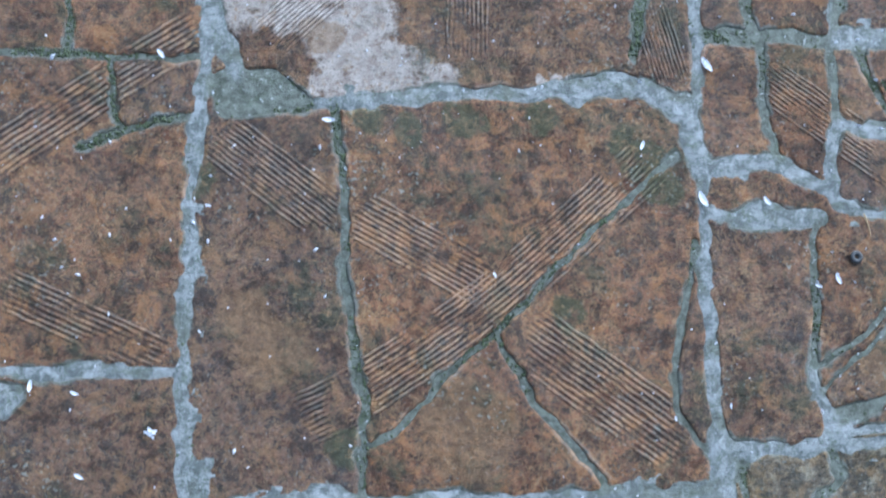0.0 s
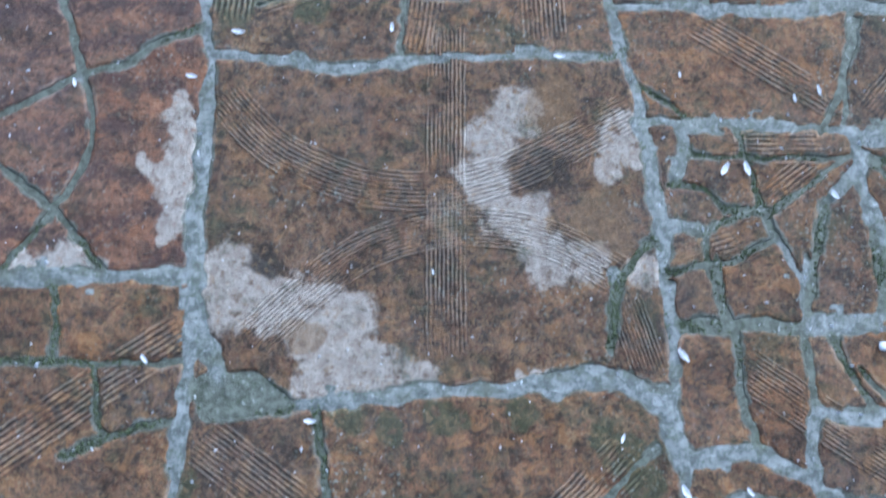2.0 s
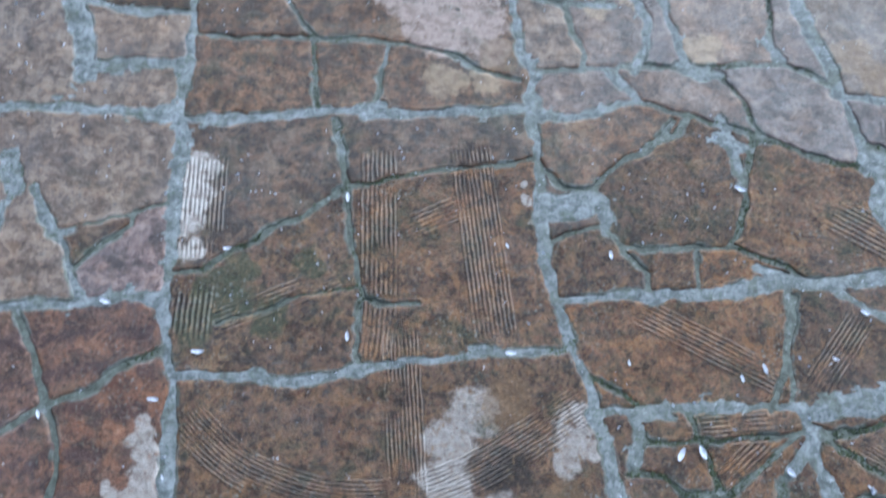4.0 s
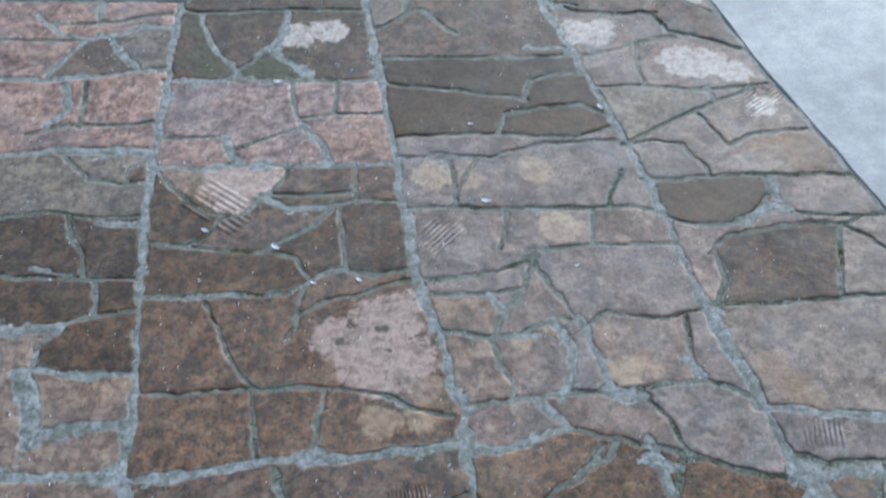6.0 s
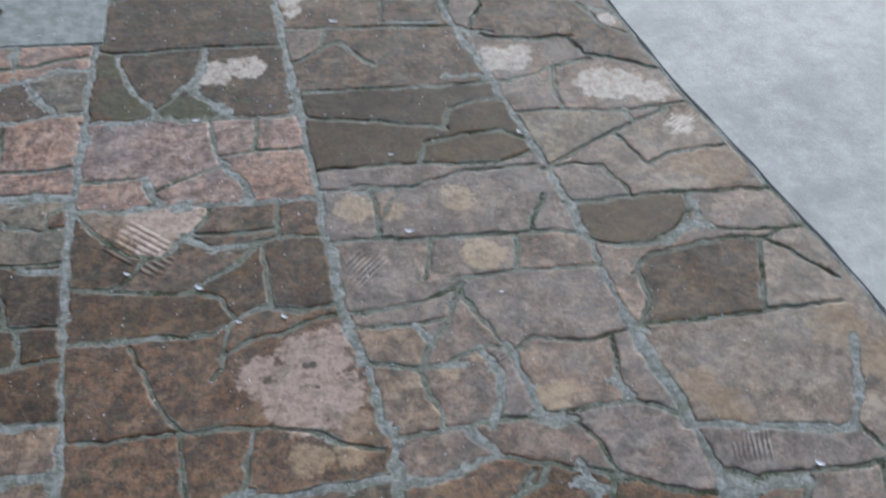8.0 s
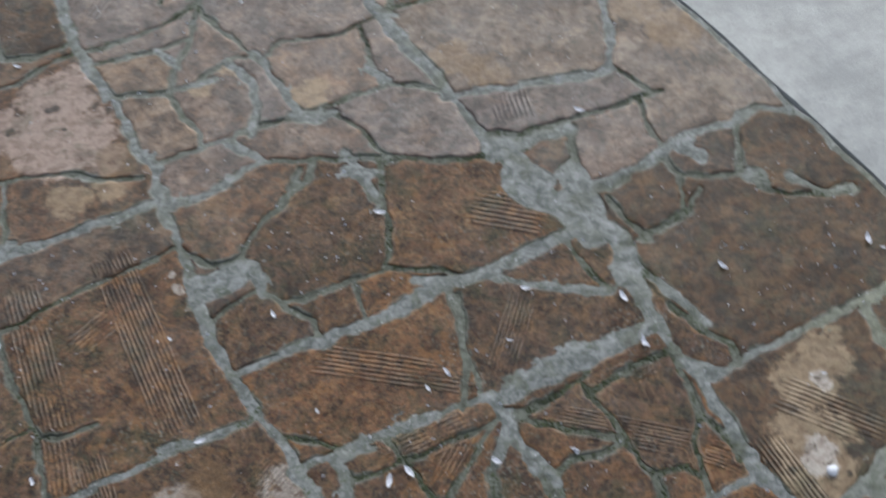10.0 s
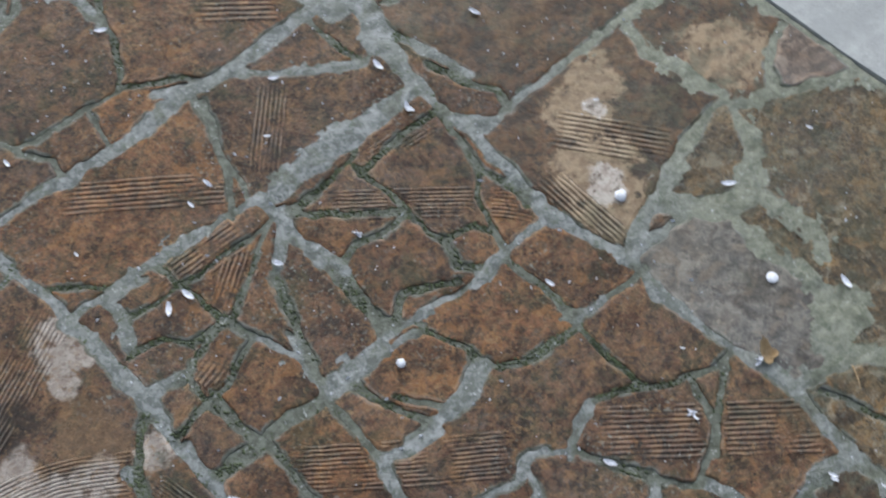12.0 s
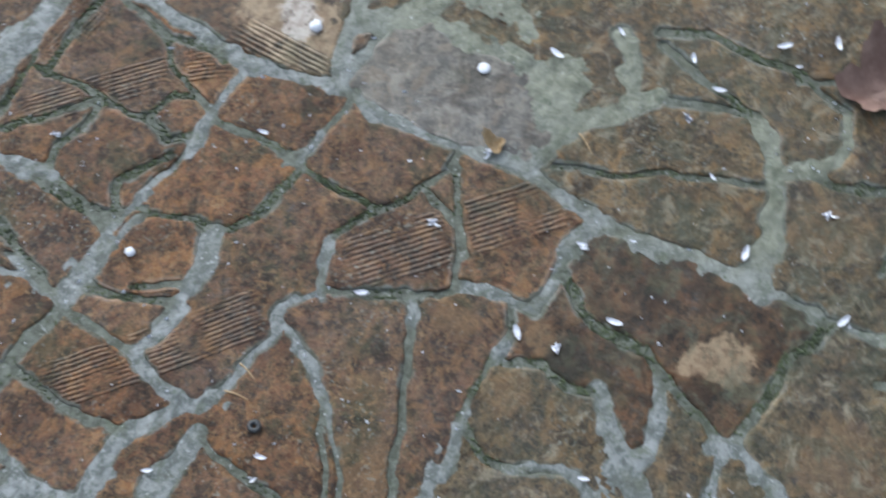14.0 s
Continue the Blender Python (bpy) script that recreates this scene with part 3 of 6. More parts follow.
joint('mortar', 0.016, [(0.937, 0.819), (0.937, 0.785), (0.939, 0.765), (0.948, 0.722), (0.946, 0.687)])
joint('mortar', 0.02, [(0.937, 0.762), (0.962, 0.731), (0.978, 0.72)])
joint('mortar', 0.016, [(0.946, 0.687), (0.949, 0.649), (0.948, 0.606), (0.95, 0.579)])
joint('mortar', 0.015, [(0.95, 0.579), (0.957, 0.548), (0.974, 0.52), (0.981, 0.49)])
joint('mortar', 0.011, [(0.981, 0.49), (0.979, 0.451), (0.983, 0.401), (0.991, 0.365), (1.0, 0.332)])
joint('mortar', 0.01, [(1.0, 0.332), (1.009, 0.299), (1.013, 0.253), (1.012, 0.203)])
joint('mortar', 0.009, [(0.959, 0.897), (0.972, 0.858), (0.98, 0.823), (0.995, 0.788)])
joint('crack', 0.007, [(0.965, 0.824), (0.98, 0.789), (1.006, 0.747), (0.998, 0.719)])
joint('crack', 0.005, [(0.975, 0.932), (1.025, 0.933), (1.057, 0.943), (1.091, 0.973)])
joint('mortar', 0.008, [(0.958, 0.715), (1.012, 0.723), (1.066, 0.729), (1.109, 0.732), (1.173, 0.737), (1.226, 0.74), (1.265, 0.743)])
joint('mortar', 0.022, [(1.259, 0.737), (1.292, 0.755), (1.327, 0.785)])
joint('mortar', 0.013, [(1.176, 0.725), (1.169, 0.68), (1.188, 0.643), (1.194, 0.61), (1.205, 0.583)])
joint('mortar', 0.012, [(1.203, 0.58), (1.156, 0.576), (1.122, 0.564), (1.083, 0.547), (1.054, 0.532)])
joint('mortar', 0.016, [(1.054, 0.532), (1.028, 0.524), (0.994, 0.506)])
joint('mortar', 0.01, [(1.197, 0.579), (1.218, 0.56), (1.247, 0.554), (1.289, 0.534), (1.334, 0.517)])
joint('mortar', 0.01, [(1.25, 0.557), (1.268, 0.582), (1.3, 0.608), (1.324, 0.615)])
joint('mortar', 0.018, [(1.341, 0.619), (1.326, 0.641)])
joint('mortar', 0.024, [(1.05, 0.526), (1.076, 0.501), (1.101, 0.473), (1.13, 0.47), (1.154, 0.488)])
joint('mortar', 0.011, [(1.159, 0.493), (1.185, 0.537), (1.203, 0.571)])
joint('mortar', 0.013, [(1.101, 0.465), (1.098, 0.425), (1.105, 0.388), (1.112, 0.343)])
joint('mortar', 0.016, [(1.112, 0.343), (1.108, 0.322), (1.073, 0.292)])
joint('mortar', 0.013, [(1.145, 0.468), (1.151, 0.43), (1.157, 0.392), (1.149, 0.365)])
joint('mortar', 0.012, [(1.058, 0.499), (1.018, 0.498), (0.988, 0.494)])
joint('crack', 0.005, [(0.834, 0.783), (0.779, 0.768), (0.729, 0.759), (0.713, 0.77)])
joint('crack', 0.007, [(0.941, 0.768), (0.885, 0.766), (0.844, 0.763), (0.818, 0.758)])
joint('crack', 0.006, [(0.821, 0.769), (0.826, 0.726), (0.829, 0.685), (0.835, 0.651), (0.842, 0.629), (0.834, 0.597)])
joint('crack', 0.006, [(0.934, 0.769), (0.933, 0.723), (0.924, 0.684), (0.897, 0.642), (0.89, 0.612), (0.88, 0.577)])
joint('crack', 0.006, [(0.713, 0.77), (0.749, 0.745), (0.788, 0.713), (0.829, 0.685)])
joint('crack', 0.006, [(0.829, 0.685), (0.795, 0.679), (0.762, 0.685), (0.733, 0.675)])
joint('mortar', 0.01, [(0.725, 0.771), (0.694, 0.732), (0.67, 0.707)])
joint('mortar', 0.009, [(0.721, 0.765), (0.72, 0.722), (0.729, 0.691), (0.733, 0.663)])
joint('crack', 0.007, [(0.733, 0.663), (0.733, 0.631), (0.738, 0.595), (0.744, 0.583)])
joint('crack', 0.007, [(0.67, 0.707), (0.665, 0.67), (0.655, 0.637)])
joint('mortar', 0.009, [(0.742, 0.58), (0.776, 0.577), (0.812, 0.576), (0.848, 0.575), (0.875, 0.581)])
joint('mortar', 0.007, [(0.875, 0.581), (0.916, 0.585), (0.949, 0.588)])
joint('mortar', 0.008, [(0.742, 0.58), (0.71, 0.575), (0.68, 0.573), (0.654, 0.576)])
joint('crack', 0.007, [(0.834, 0.601), (0.85, 0.578), (0.875, 0.581)])
joint('crack', 0.006, [(0.84, 0.631), (0.872, 0.629), (0.886, 0.606)])
joint('crack', 0.006, [(0.922, 0.681), (0.937, 0.649), (0.938, 0.613)])
joint('crack', 0.007, [(0.741, 0.589), (0.767, 0.607), (0.791, 0.598), (0.822, 0.585)])
joint('crack', 0.007, [(0.875, 0.581), (0.884, 0.542), (0.891, 0.512), (0.895, 0.478)])
joint('mortar', 0.009, [(0.89, 0.481), (0.909, 0.476), (0.936, 0.473)])
joint('crack', 0.006, [(0.936, 0.473), (0.959, 0.473), (0.984, 0.476)])
joint('mortar', 0.01, [(0.899, 0.479), (0.884, 0.464)])
joint('crack', 0.008, [(0.885, 0.465), (0.856, 0.466), (0.822, 0.47), (0.794, 0.486)])
joint('mortar', 0.017, [(0.785, 0.494), (0.767, 0.483), (0.746, 0.474), (0.725, 0.474)])
joint('crack', 0.004, [(0.756, 0.579), (0.771, 0.539), (0.781, 0.517), (0.785, 0.494)])
joint('crack', 0.005, [(0.885, 0.465), (0.886, 0.43), (0.892, 0.399), (0.893, 0.378)])
joint('crack', 0.006, [(0.892, 0.377), (0.869, 0.389), (0.844, 0.394)])
joint('mortar', 0.01, [(0.844, 0.395), (0.817, 0.388), (0.787, 0.367)])
joint('crack', 0.006, [(0.892, 0.377), (0.915, 0.364), (0.943, 0.353), (0.97, 0.349), (0.993, 0.354)])
joint('crack', 0.006, [(0.936, 0.354), (0.932, 0.323), (0.924, 0.3)])
joint('crack', 0.006, [(0.985, 0.353), (0.958, 0.327), (0.924, 0.3), (0.902, 0.279)])
joint('crack', 0.006, [(0.695, 0.521), (0.721, 0.488), (0.727, 0.473)])
joint('mortar', 0.011, [(0.725, 0.474), (0.706, 0.477), (0.679, 0.478)])
joint('mortar', 0.01, [(0.688, 0.385), (0.725, 0.381), (0.742, 0.381)])
joint('mortar', 0.02, [(0.745, 0.385), (0.755, 0.392), (0.759, 0.392)])
joint('mortar', 0.007, [(0.749, 0.381), (0.746, 0.357), (0.735, 0.334), (0.715, 0.305), (0.697, 0.284), (0.684, 0.266)])
joint('crack', 0.004, [(0.684, 0.266), (0.669, 0.251), (0.643, 0.225), (0.608, 0.19)])
joint('mortar', 0.009, [(0.791, 0.372), (0.774, 0.386), (0.758, 0.394)])
joint('crack', 0.006, [(0.798, 0.367), (0.819, 0.332), (0.841, 0.302)])
joint('mortar', 0.009, [(0.843, 0.303), (0.833, 0.288), (0.82, 0.282)])
joint('crack', 0.007, [(0.82, 0.282), (0.783, 0.257), (0.749, 0.239), (0.713, 0.217), (0.669, 0.19), (0.626, 0.164)])
joint('crack', 0.006, [(0.841, 0.302), (0.86, 0.275), (0.877, 0.261)])
joint('mortar', 0.01, [(0.877, 0.261), (0.888, 0.236), (0.891, 0.212), (0.9, 0.195)])
joint('mortar', 0.014, [(0.9, 0.195), (0.924, 0.196), (0.949, 0.2), (0.974, 0.205), (1.001, 0.203)])
joint('mortar', 0.012, [(1.002, 0.197), (1.011, 0.236), (1.015, 0.273), (1.012, 0.304)])
joint('mortar', 0.009, [(1.006, 0.206), (1.014, 0.159), (1.026, 0.122), (1.031, 0.094), (1.035, 0.059), (1.041, 0.026), (1.048, -0.013), (1.045, -0.038)])
joint('mortar', 0.006, [(1.046, -0.032), (1.056, -0.067), (1.062, -0.105), (1.073, -0.156), (1.084, -0.205)])
joint('crack', 0.005, [(0.976, 0.339), (0.936, 0.31), (0.901, 0.287), (0.87, 0.266)])
joint('crack', 0.005, [(0.889, 0.214), (0.871, 0.201), (0.853, 0.198), (0.83, 0.201), (0.786, 0.188), (0.774, 0.186)])
joint('mortar', 0.012, [(0.859, 0.199), (0.833, 0.196)])
joint('mortar', 0.01, [(0.786, 0.188), (0.754, 0.177), (0.724, 0.174), (0.689, 0.17), (0.639, 0.164)])
joint('crack', 0.006, [(0.771, 0.181), (0.752, 0.144), (0.76, 0.125), (0.778, 0.1), (0.787, 0.07)])
joint('mortar', 0.009, [(0.76, 0.125), (0.778, 0.1), (0.788, 0.065), (0.778, 0.04), (0.759, -0.006)])
joint('mortar', 0.012, [(0.868, 0.101), (0.842, 0.065), (0.826, 0.042), (0.805, 0.01), (0.778, -0.032)])
joint('crack', 0.006, [(0.836, 0.192), (0.861, 0.158), (0.85, 0.126), (0.867, 0.093)])
joint('crack', 0.009, [(0.944, 0.197), (0.922, 0.149), (0.915, 0.12), (0.924, 0.088), (0.915, 0.064)])
joint('mortar', 0.015, [(0.915, 0.064), (0.872, 0.041), (0.847, 0.031), (0.826, 0.042)])
joint('crack', 0.008, [(0.915, 0.064), (0.901, 0.018), (0.89, -0.019)])
joint('mortar', 0.018, [(0.885, -0.013), (0.894, -0.034)])
joint('mortar', 0.009, [(0.894, -0.034), (0.888, -0.061), (0.881, -0.094), (0.871, -0.143)])
joint('mortar', 0.009, [(0.885, -0.022), (0.837, -0.034), (0.788, -0.046)])
joint('crack', 0.008, [(0.892, -0.023), (0.927, -0.026), (0.957, -0.031), (0.993, -0.027), (1.019, -0.035), (1.045, -0.038)])
joint('mortar', 0.03, [(1.188, 0.125), (1.153, 0.087), (1.112, 0.062), (1.07, 0.05), (1.041, 0.035)])
joint('mortar', 0.022, [(1.193, 0.134), (1.168, 0.109)])
joint('mortar', 0.024, [(1.151, 0.08), (1.175, 0.056)])
joint('mortar', 0.01, [(1.175, 0.056), (1.196, 0.043), (1.215, 0.042), (1.248, 0.061)])
joint('mortar', 0.028, [(1.162, 0.223), (1.124, 0.239), (1.096, 0.261), (1.067, 0.275)])
joint('mortar', 0.014, [(1.067, 0.275), (1.042, 0.278), (1.014, 0.285)])
joint('mortar', 0.018, [(1.136, 0.323), (1.113, 0.299), (1.074, 0.287)])
joint('crack', 0.009, [(1.16, 0.215), (1.174, 0.178), (1.195, 0.132)])
joint('mortar', 0.014, [(1.197, 0.294), (1.179, 0.262), (1.132, 0.238)])
joint('crack', 0.008, [(1.209, 0.254), (1.199, 0.187), (1.192, 0.13)])
joint('crack', 0.008, [(1.17, 0.053), (1.172, 0.029), (1.201, -0.028), (1.224, -0.073)])
joint('crack', 0.008, [(1.22, 0.261), (1.246, 0.223), (1.25, 0.172), (1.261, 0.133), (1.248, 0.061)])
joint('crack', 0.005, [(1.035, 0.266), (1.056, 0.214), (1.094, 0.16), (1.131, 0.087)])
joint('mortar', 0.011, [(0.447, 1.288), (0.437, 1.335), (0.432, 1.414), (0.423, 1.487), (0.412, 1.539), (0.411, 1.601), (0.413, 1.677)])
joint('mortar', 0.023, [(0.451, 1.286), (0.444, 1.238), (0.444, 1.188)])
joint('mortar', 0.015, [(0.449, 1.215), (0.494, 1.215), (0.547, 1.233), (0.588, 1.241)])
joint('mortar', 0.013, [(0.438, 1.23), (0.378, 1.232), (0.318, 1.229), (0.23, 1.224)])
joint('crack', 0.006, [(0.588, 1.241), (0.636, 1.22), (0.679, 1.206), (0.727, 1.185)])
joint('crack', 0.006, [(0.445, 1.294), (0.497, 1.298), (0.551, 1.295)])
joint('mortar', 0.014, [(0.549, 1.29), (0.566, 1.269), (0.588, 1.241)])
joint('crack', 0.007, [(0.549, 1.29), (0.568, 1.298), (0.616, 1.299), (0.656, 1.298)])
joint('mortar', 0.016, [(0.649, 1.301), (0.675, 1.282), (0.7, 1.284)])
joint('crack', 0.005, [(0.698, 1.279), (0.724, 1.24), (0.732, 1.199), (0.74, 1.179)])
joint('crack', 0.004, [(0.742, 1.183), (0.789, 1.159), (0.859, 1.132)])
joint('crack', 0.005, [(0.725, 1.18), (0.715, 1.138), (0.702, 1.093), (0.692, 1.059)])
joint('mortar', 0.015, [(0.681, 1.19), (0.703, 1.166), (0.718, 1.163)])
joint('crack', 0.004, [(0.694, 1.173), (0.696, 1.126), (0.704, 1.098)])
joint('crack', 0.006, [(0.645, 1.211), (0.625, 1.188), (0.587, 1.169), (0.547, 1.142)])
joint('crack', 0.006, [(0.411, 1.534), (0.472, 1.534), (0.527, 1.537), (0.574, 1.553), (0.595, 1.563)])
joint('crack', 0.005, [(0.412, 1.506), (0.466, 1.497), (0.515, 1.494), (0.563, 1.502)])
joint('crack', 0.004, [(0.585, 1.561), (0.609, 1.5), (0.626, 1.45), (0.639, 1.414)])
joint('mortar', 0.008, [(0.639, 1.438), (0.647, 1.387), (0.651, 1.328), (0.658, 1.302)])
joint('crack', 0.005, [(0.593, 1.558), (0.561, 1.497), (0.527, 1.452), (0.508, 1.414)])
joint('mortar', 0.01, [(0.531, 1.451), (0.511, 1.495)])
joint('mortar', 0.009, [(0.499, 1.413), (0.54, 1.412), (0.571, 1.409)])
joint('crack', 0.004, [(0.54, 1.412), (0.567, 1.423), (0.605, 1.436), (0.639, 1.426)])
joint('mortar', 0.01, [(0.596, 1.434), (0.614, 1.39), (0.608, 1.336), (0.589, 1.289)])
joint('crack', 0.005, [(0.428, 1.43), (0.471, 1.425), (0.506, 1.409)])
joint('crack', 0.004, [(0.503, 1.411), (0.51, 1.368), (0.521, 1.325), (0.52, 1.296)])
joint('crack', 0.004, [(0.65, 1.421), (0.674, 1.441), (0.712, 1.43), (0.76, 1.421), (0.824, 1.429)])
joint('crack', 0.005, [(0.793, 1.418), (0.781, 1.363), (0.782, 1.304)])
joint('crack', 0.005, [(0.661, 1.301), (0.714, 1.3), (0.764, 1.3), (0.797, 1.297), (0.857, 1.259)])
joint('mortar', 0.011, [(0.773, 1.343), (0.794, 1.31)])
joint('mortar', 0.014, [(0.822, 1.468), (0.83, 1.402), (0.843, 1.347), (0.852, 1.308), (0.857, 1.259)])
joint('mortar', 0.009, [(0.857, 1.259), (0.861, 1.212), (0.87, 1.175)])
joint('mortar', 0.014, [(0.87, 1.175), (0.871, 1.142)])
joint('mortar', 0.052, [(0.874, 1.13), (0.889, 1.092), (0.9, 1.046), (0.917, 0.998), (0.931, 0.963)])
joint('mortar', 0.01, [(0.85, 1.245), (0.906, 1.237), (0.96, 1.225), (1.008, 1.215)])
joint('mortar', 0.018, [(1.008, 1.215), (1.055, 1.206), (1.081, 1.206)])
joint('mortar', 0.01, [(1.086, 1.215), (1.112, 1.264), (1.12, 1.297), (1.144, 1.363)])
joint('crack', 0.006, [(0.868, 1.171), (0.916, 1.149), (0.98, 1.143), (1.031, 1.142), (1.09, 1.139), (1.125, 1.14)])
joint('mortar', 0.022, [(0.888, 1.124), (0.935, 1.136), (0.974, 1.129)])
joint('crack', 0.006, [(0.974, 1.129), (0.961, 1.07), (0.96, 1.035)])
joint('mortar', 0.013, [(0.958, 1.031), (0.989, 1.027), (1.024, 1.032), (1.072, 1.042)])
joint('crack', 0.005, [(1.09, 1.139), (1.077, 1.083), (1.081, 1.044)])
joint('mortar', 0.022, [(1.102, 1.05), (1.106, 1.027), (1.115, 1.013)])
joint('mortar', 0.009, [(1.074, 1.047), (1.114, 1.056), (1.172, 1.052), (1.198, 1.052)])
joint('mortar', 0.016, [(1.191, 1.055), (1.229, 1.06), (1.275, 1.034)])
joint('crack', 0.006, [(1.188, 1.05), (1.172, 1.009), (1.153, 0.975)])
joint('mortar', 0.02, [(1.161, 0.961), (1.174, 0.94)])
joint('mortar', 0.018, [(1.208, 0.94), (1.233, 0.899), (1.269, 0.888)])
joint('crack', 0.006, [(0.953, 1.022), (0.991, 1.016), (1.024, 1.032)])
joint('crack', 0.006, [(0.971, 1.009), (0.979, 0.961), (0.99, 0.922)])
joint('crack', 0.005, [(1.074, 1.0), (1.053, 0.948), (1.02, 0.933), (0.984, 0.925)])
joint('crack', 0.006, [(1.164, 0.965), (1.114, 0.982), (1.074, 1.0), (1.07, 1.038)])
joint('crack', 0.006, [(1.158, 0.942), (1.191, 0.912), (1.233, 0.899)])
joint('crack', 0.005, [(1.086, 1.215), (1.1, 1.174), (1.116, 1.138)])
joint('mortar', 0.01, [(0.001, 1.277), (0.003, 1.351), (0.002, 1.43), (0.003, 1.536), (0.004, 1.626), (0.009, 1.722), (0.015, 1.825)])
joint('mortar', 0.011, [(0.015, 1.825), (0.022, 1.921), (0.029, 1.993), (0.037, 2.084), (0.05, 2.214), (0.064, 2.318), (0.079, 2.409)])
joint('mortar', 0.009, [(0.408, 1.612), (0.407, 1.725), (0.405, 1.819), (0.402, 1.904), (0.401, 1.994), (0.398, 2.073), (0.395, 2.156), (0.392, 2.243), (0.391, 2.354), (0.393, 2.451), (0.399, 2.751)])
joint('mortar', 0.01, [(0.421, 1.43), (0.418, 1.473), (0.412, 1.553), (0.408, 1.612)])
joint('mortar', 0.009, [(0.844, 1.421), (0.828, 1.456), (0.818, 1.515), (0.813, 1.599), (0.805, 1.676), (0.799, 1.73)])
joint('mortar', 0.008, [(0.799, 1.73), (0.787, 1.801), (0.774, 1.874), (0.761, 1.951), (0.745, 2.048), (0.725, 2.134), (0.709, 2.224), (0.7, 2.299), (0.712, 2.434), (0.739, 2.733)])
joint('mortar', 0.013, [(-0.526, 1.873), (-0.226, 1.881), (-0.154, 1.883), (-0.073, 1.873), (0.018, 1.862)])
joint('mortar', 0.01, [(-0.545, 2.118), (-0.247, 2.079), (-0.17, 2.069), (-0.103, 2.069), (-0.045, 2.07), (0.037, 2.076)])
joint('mortar', 0.018, [(-0.135, 2.05), (-0.13, 1.982), (-0.16, 1.95)])
joint('crack', 0.006, [(-0.102, 2.054), (-0.106, 1.965), (-0.108, 1.936)])
joint('crack', 0.006, [(-0.194, 1.925), (-0.123, 1.945), (-0.048, 1.936), (0.021, 1.935)])
joint('mortar', 0.009, [(-0.2, 2.26), (-0.16, 2.196), (-0.109, 2.174)])
joint('mortar', 0.008, [(-0.109, 2.174), (-0.05, 2.183), (-0.011, 2.204), (0.05, 2.197)])
joint('crack', 0.006, [(-0.193, 2.234), (-0.122, 2.225), (-0.052, 2.226), (0.039, 2.236)])
joint('mortar', 0.008, [(-0.086, 2.299), (-0.092, 2.222)])
joint('mortar', 0.008, [(-0.109, 2.174), (-0.145, 2.129), (-0.17, 2.077)])
joint('mortar', 0.007, [(-0.065, 2.185), (-0.048, 2.134), (-0.016, 2.082)])
joint('crack', 0.005, [(-0.556, 2.225), (-0.258, 2.191), (-0.179, 2.182), (-0.109, 2.174)])
joint('crack', 0.005, [(-0.131, 1.876), (-0.086, 1.804), (-0.033, 1.791), (0.016, 1.792)])
joint('crack', 0.005, [(-0.028, 1.79), (-0.021, 1.829), (0.014, 1.845)])
joint('crack', 0.006, [(-0.51, 1.718), (-0.211, 1.736), (-0.143, 1.74), (-0.081, 1.721), (0.009, 1.712)])
joint('mortar', 0.01, [(-0.064, 1.71), (-0.029, 1.698), (0.007, 1.697)])
joint('crack', 0.006, [(-0.112, 1.73), (-0.105, 1.687), (-0.085, 1.637), (-0.082, 1.59)])
joint('mortar', 0.008, [(-0.158, 1.62), (-0.132, 1.61), (-0.099, 1.598)])
joint('crack', 0.005, [(-0.494, 1.652), (-0.197, 1.607), (-0.098, 1.592), (0.005, 1.58)])
joint('crack', 0.006, [(-0.065, 1.588), (-0.058, 1.543), (-0.061, 1.516)])
joint('mortar', 0.009, [(-0.485, 1.542), (-0.187, 1.505), (-0.139, 1.499), (-0.108, 1.501)])
joint('crack', 0.006, [(-0.115, 1.498), (-0.061, 1.516), (0.003, 1.522)])
joint('mortar', 0.024, [(-0.155, 1.42), (-0.134, 1.359), (-0.136, 1.295)])
joint('mortar', 0.009, [(-0.133, 1.425), (-0.07, 1.404), (0.003, 1.402)])
joint('crack', 0.007, [(-0.107, 1.495), (-0.136, 1.468), (-0.143, 1.418)])
joint('mortar', 0.012, [(-0.131, 1.319), (-0.064, 1.316), (0.003, 1.314)])
joint('crack', 0.006, [(0.049, 2.245), (0.142, 2.229), (0.214, 2.229), (0.266, 2.226), (0.395, 2.211)])
joint('mortar', 0.008, [(0.096, 2.234), (0.101, 2.166), (0.12, 2.114), (0.145, 2.079), (0.159, 2.038)])
joint('mortar', 0.009, [(0.19, 2.098), (0.221, 2.127), (0.243, 2.174), (0.25, 2.225)])
joint('mortar', 0.009, [(0.22, 2.11), (0.257, 2.058), (0.28, 2.016)])
joint('crack', 0.005, [(0.195, 2.097), (0.159, 2.061), (0.149, 2.032)])
joint('mortar', 0.009, [(0.028, 2.046), (0.091, 2.038), (0.159, 2.038)])
joint('crack', 0.006, [(0.159, 2.038), (0.207, 2.025), (0.275, 2.017), (0.402, 2.009)])
joint('mortar', 0.008, [(0.015, 1.822), (0.092, 1.816), (0.155, 1.815), (0.209, 1.808), (0.282, 1.799), (0.405, 1.794)])
joint('mortar', 0.012, [(0.133, 1.886), (0.142, 1.843), (0.155, 1.815)])
joint('crack', 0.005, [(0.022, 1.895), (0.082, 1.892), (0.133, 1.89)])
joint('crack', 0.005, [(0.142, 1.85), (0.184, 1.873), (0.231, 1.888), (0.264, 1.903)])
joint('mortar', 0.008, [(0.26, 1.906), (0.285, 1.861), (0.3, 1.804)])
joint('crack', 0.005, [(0.246, 2.028), (0.248, 1.952), (0.255, 1.907)])
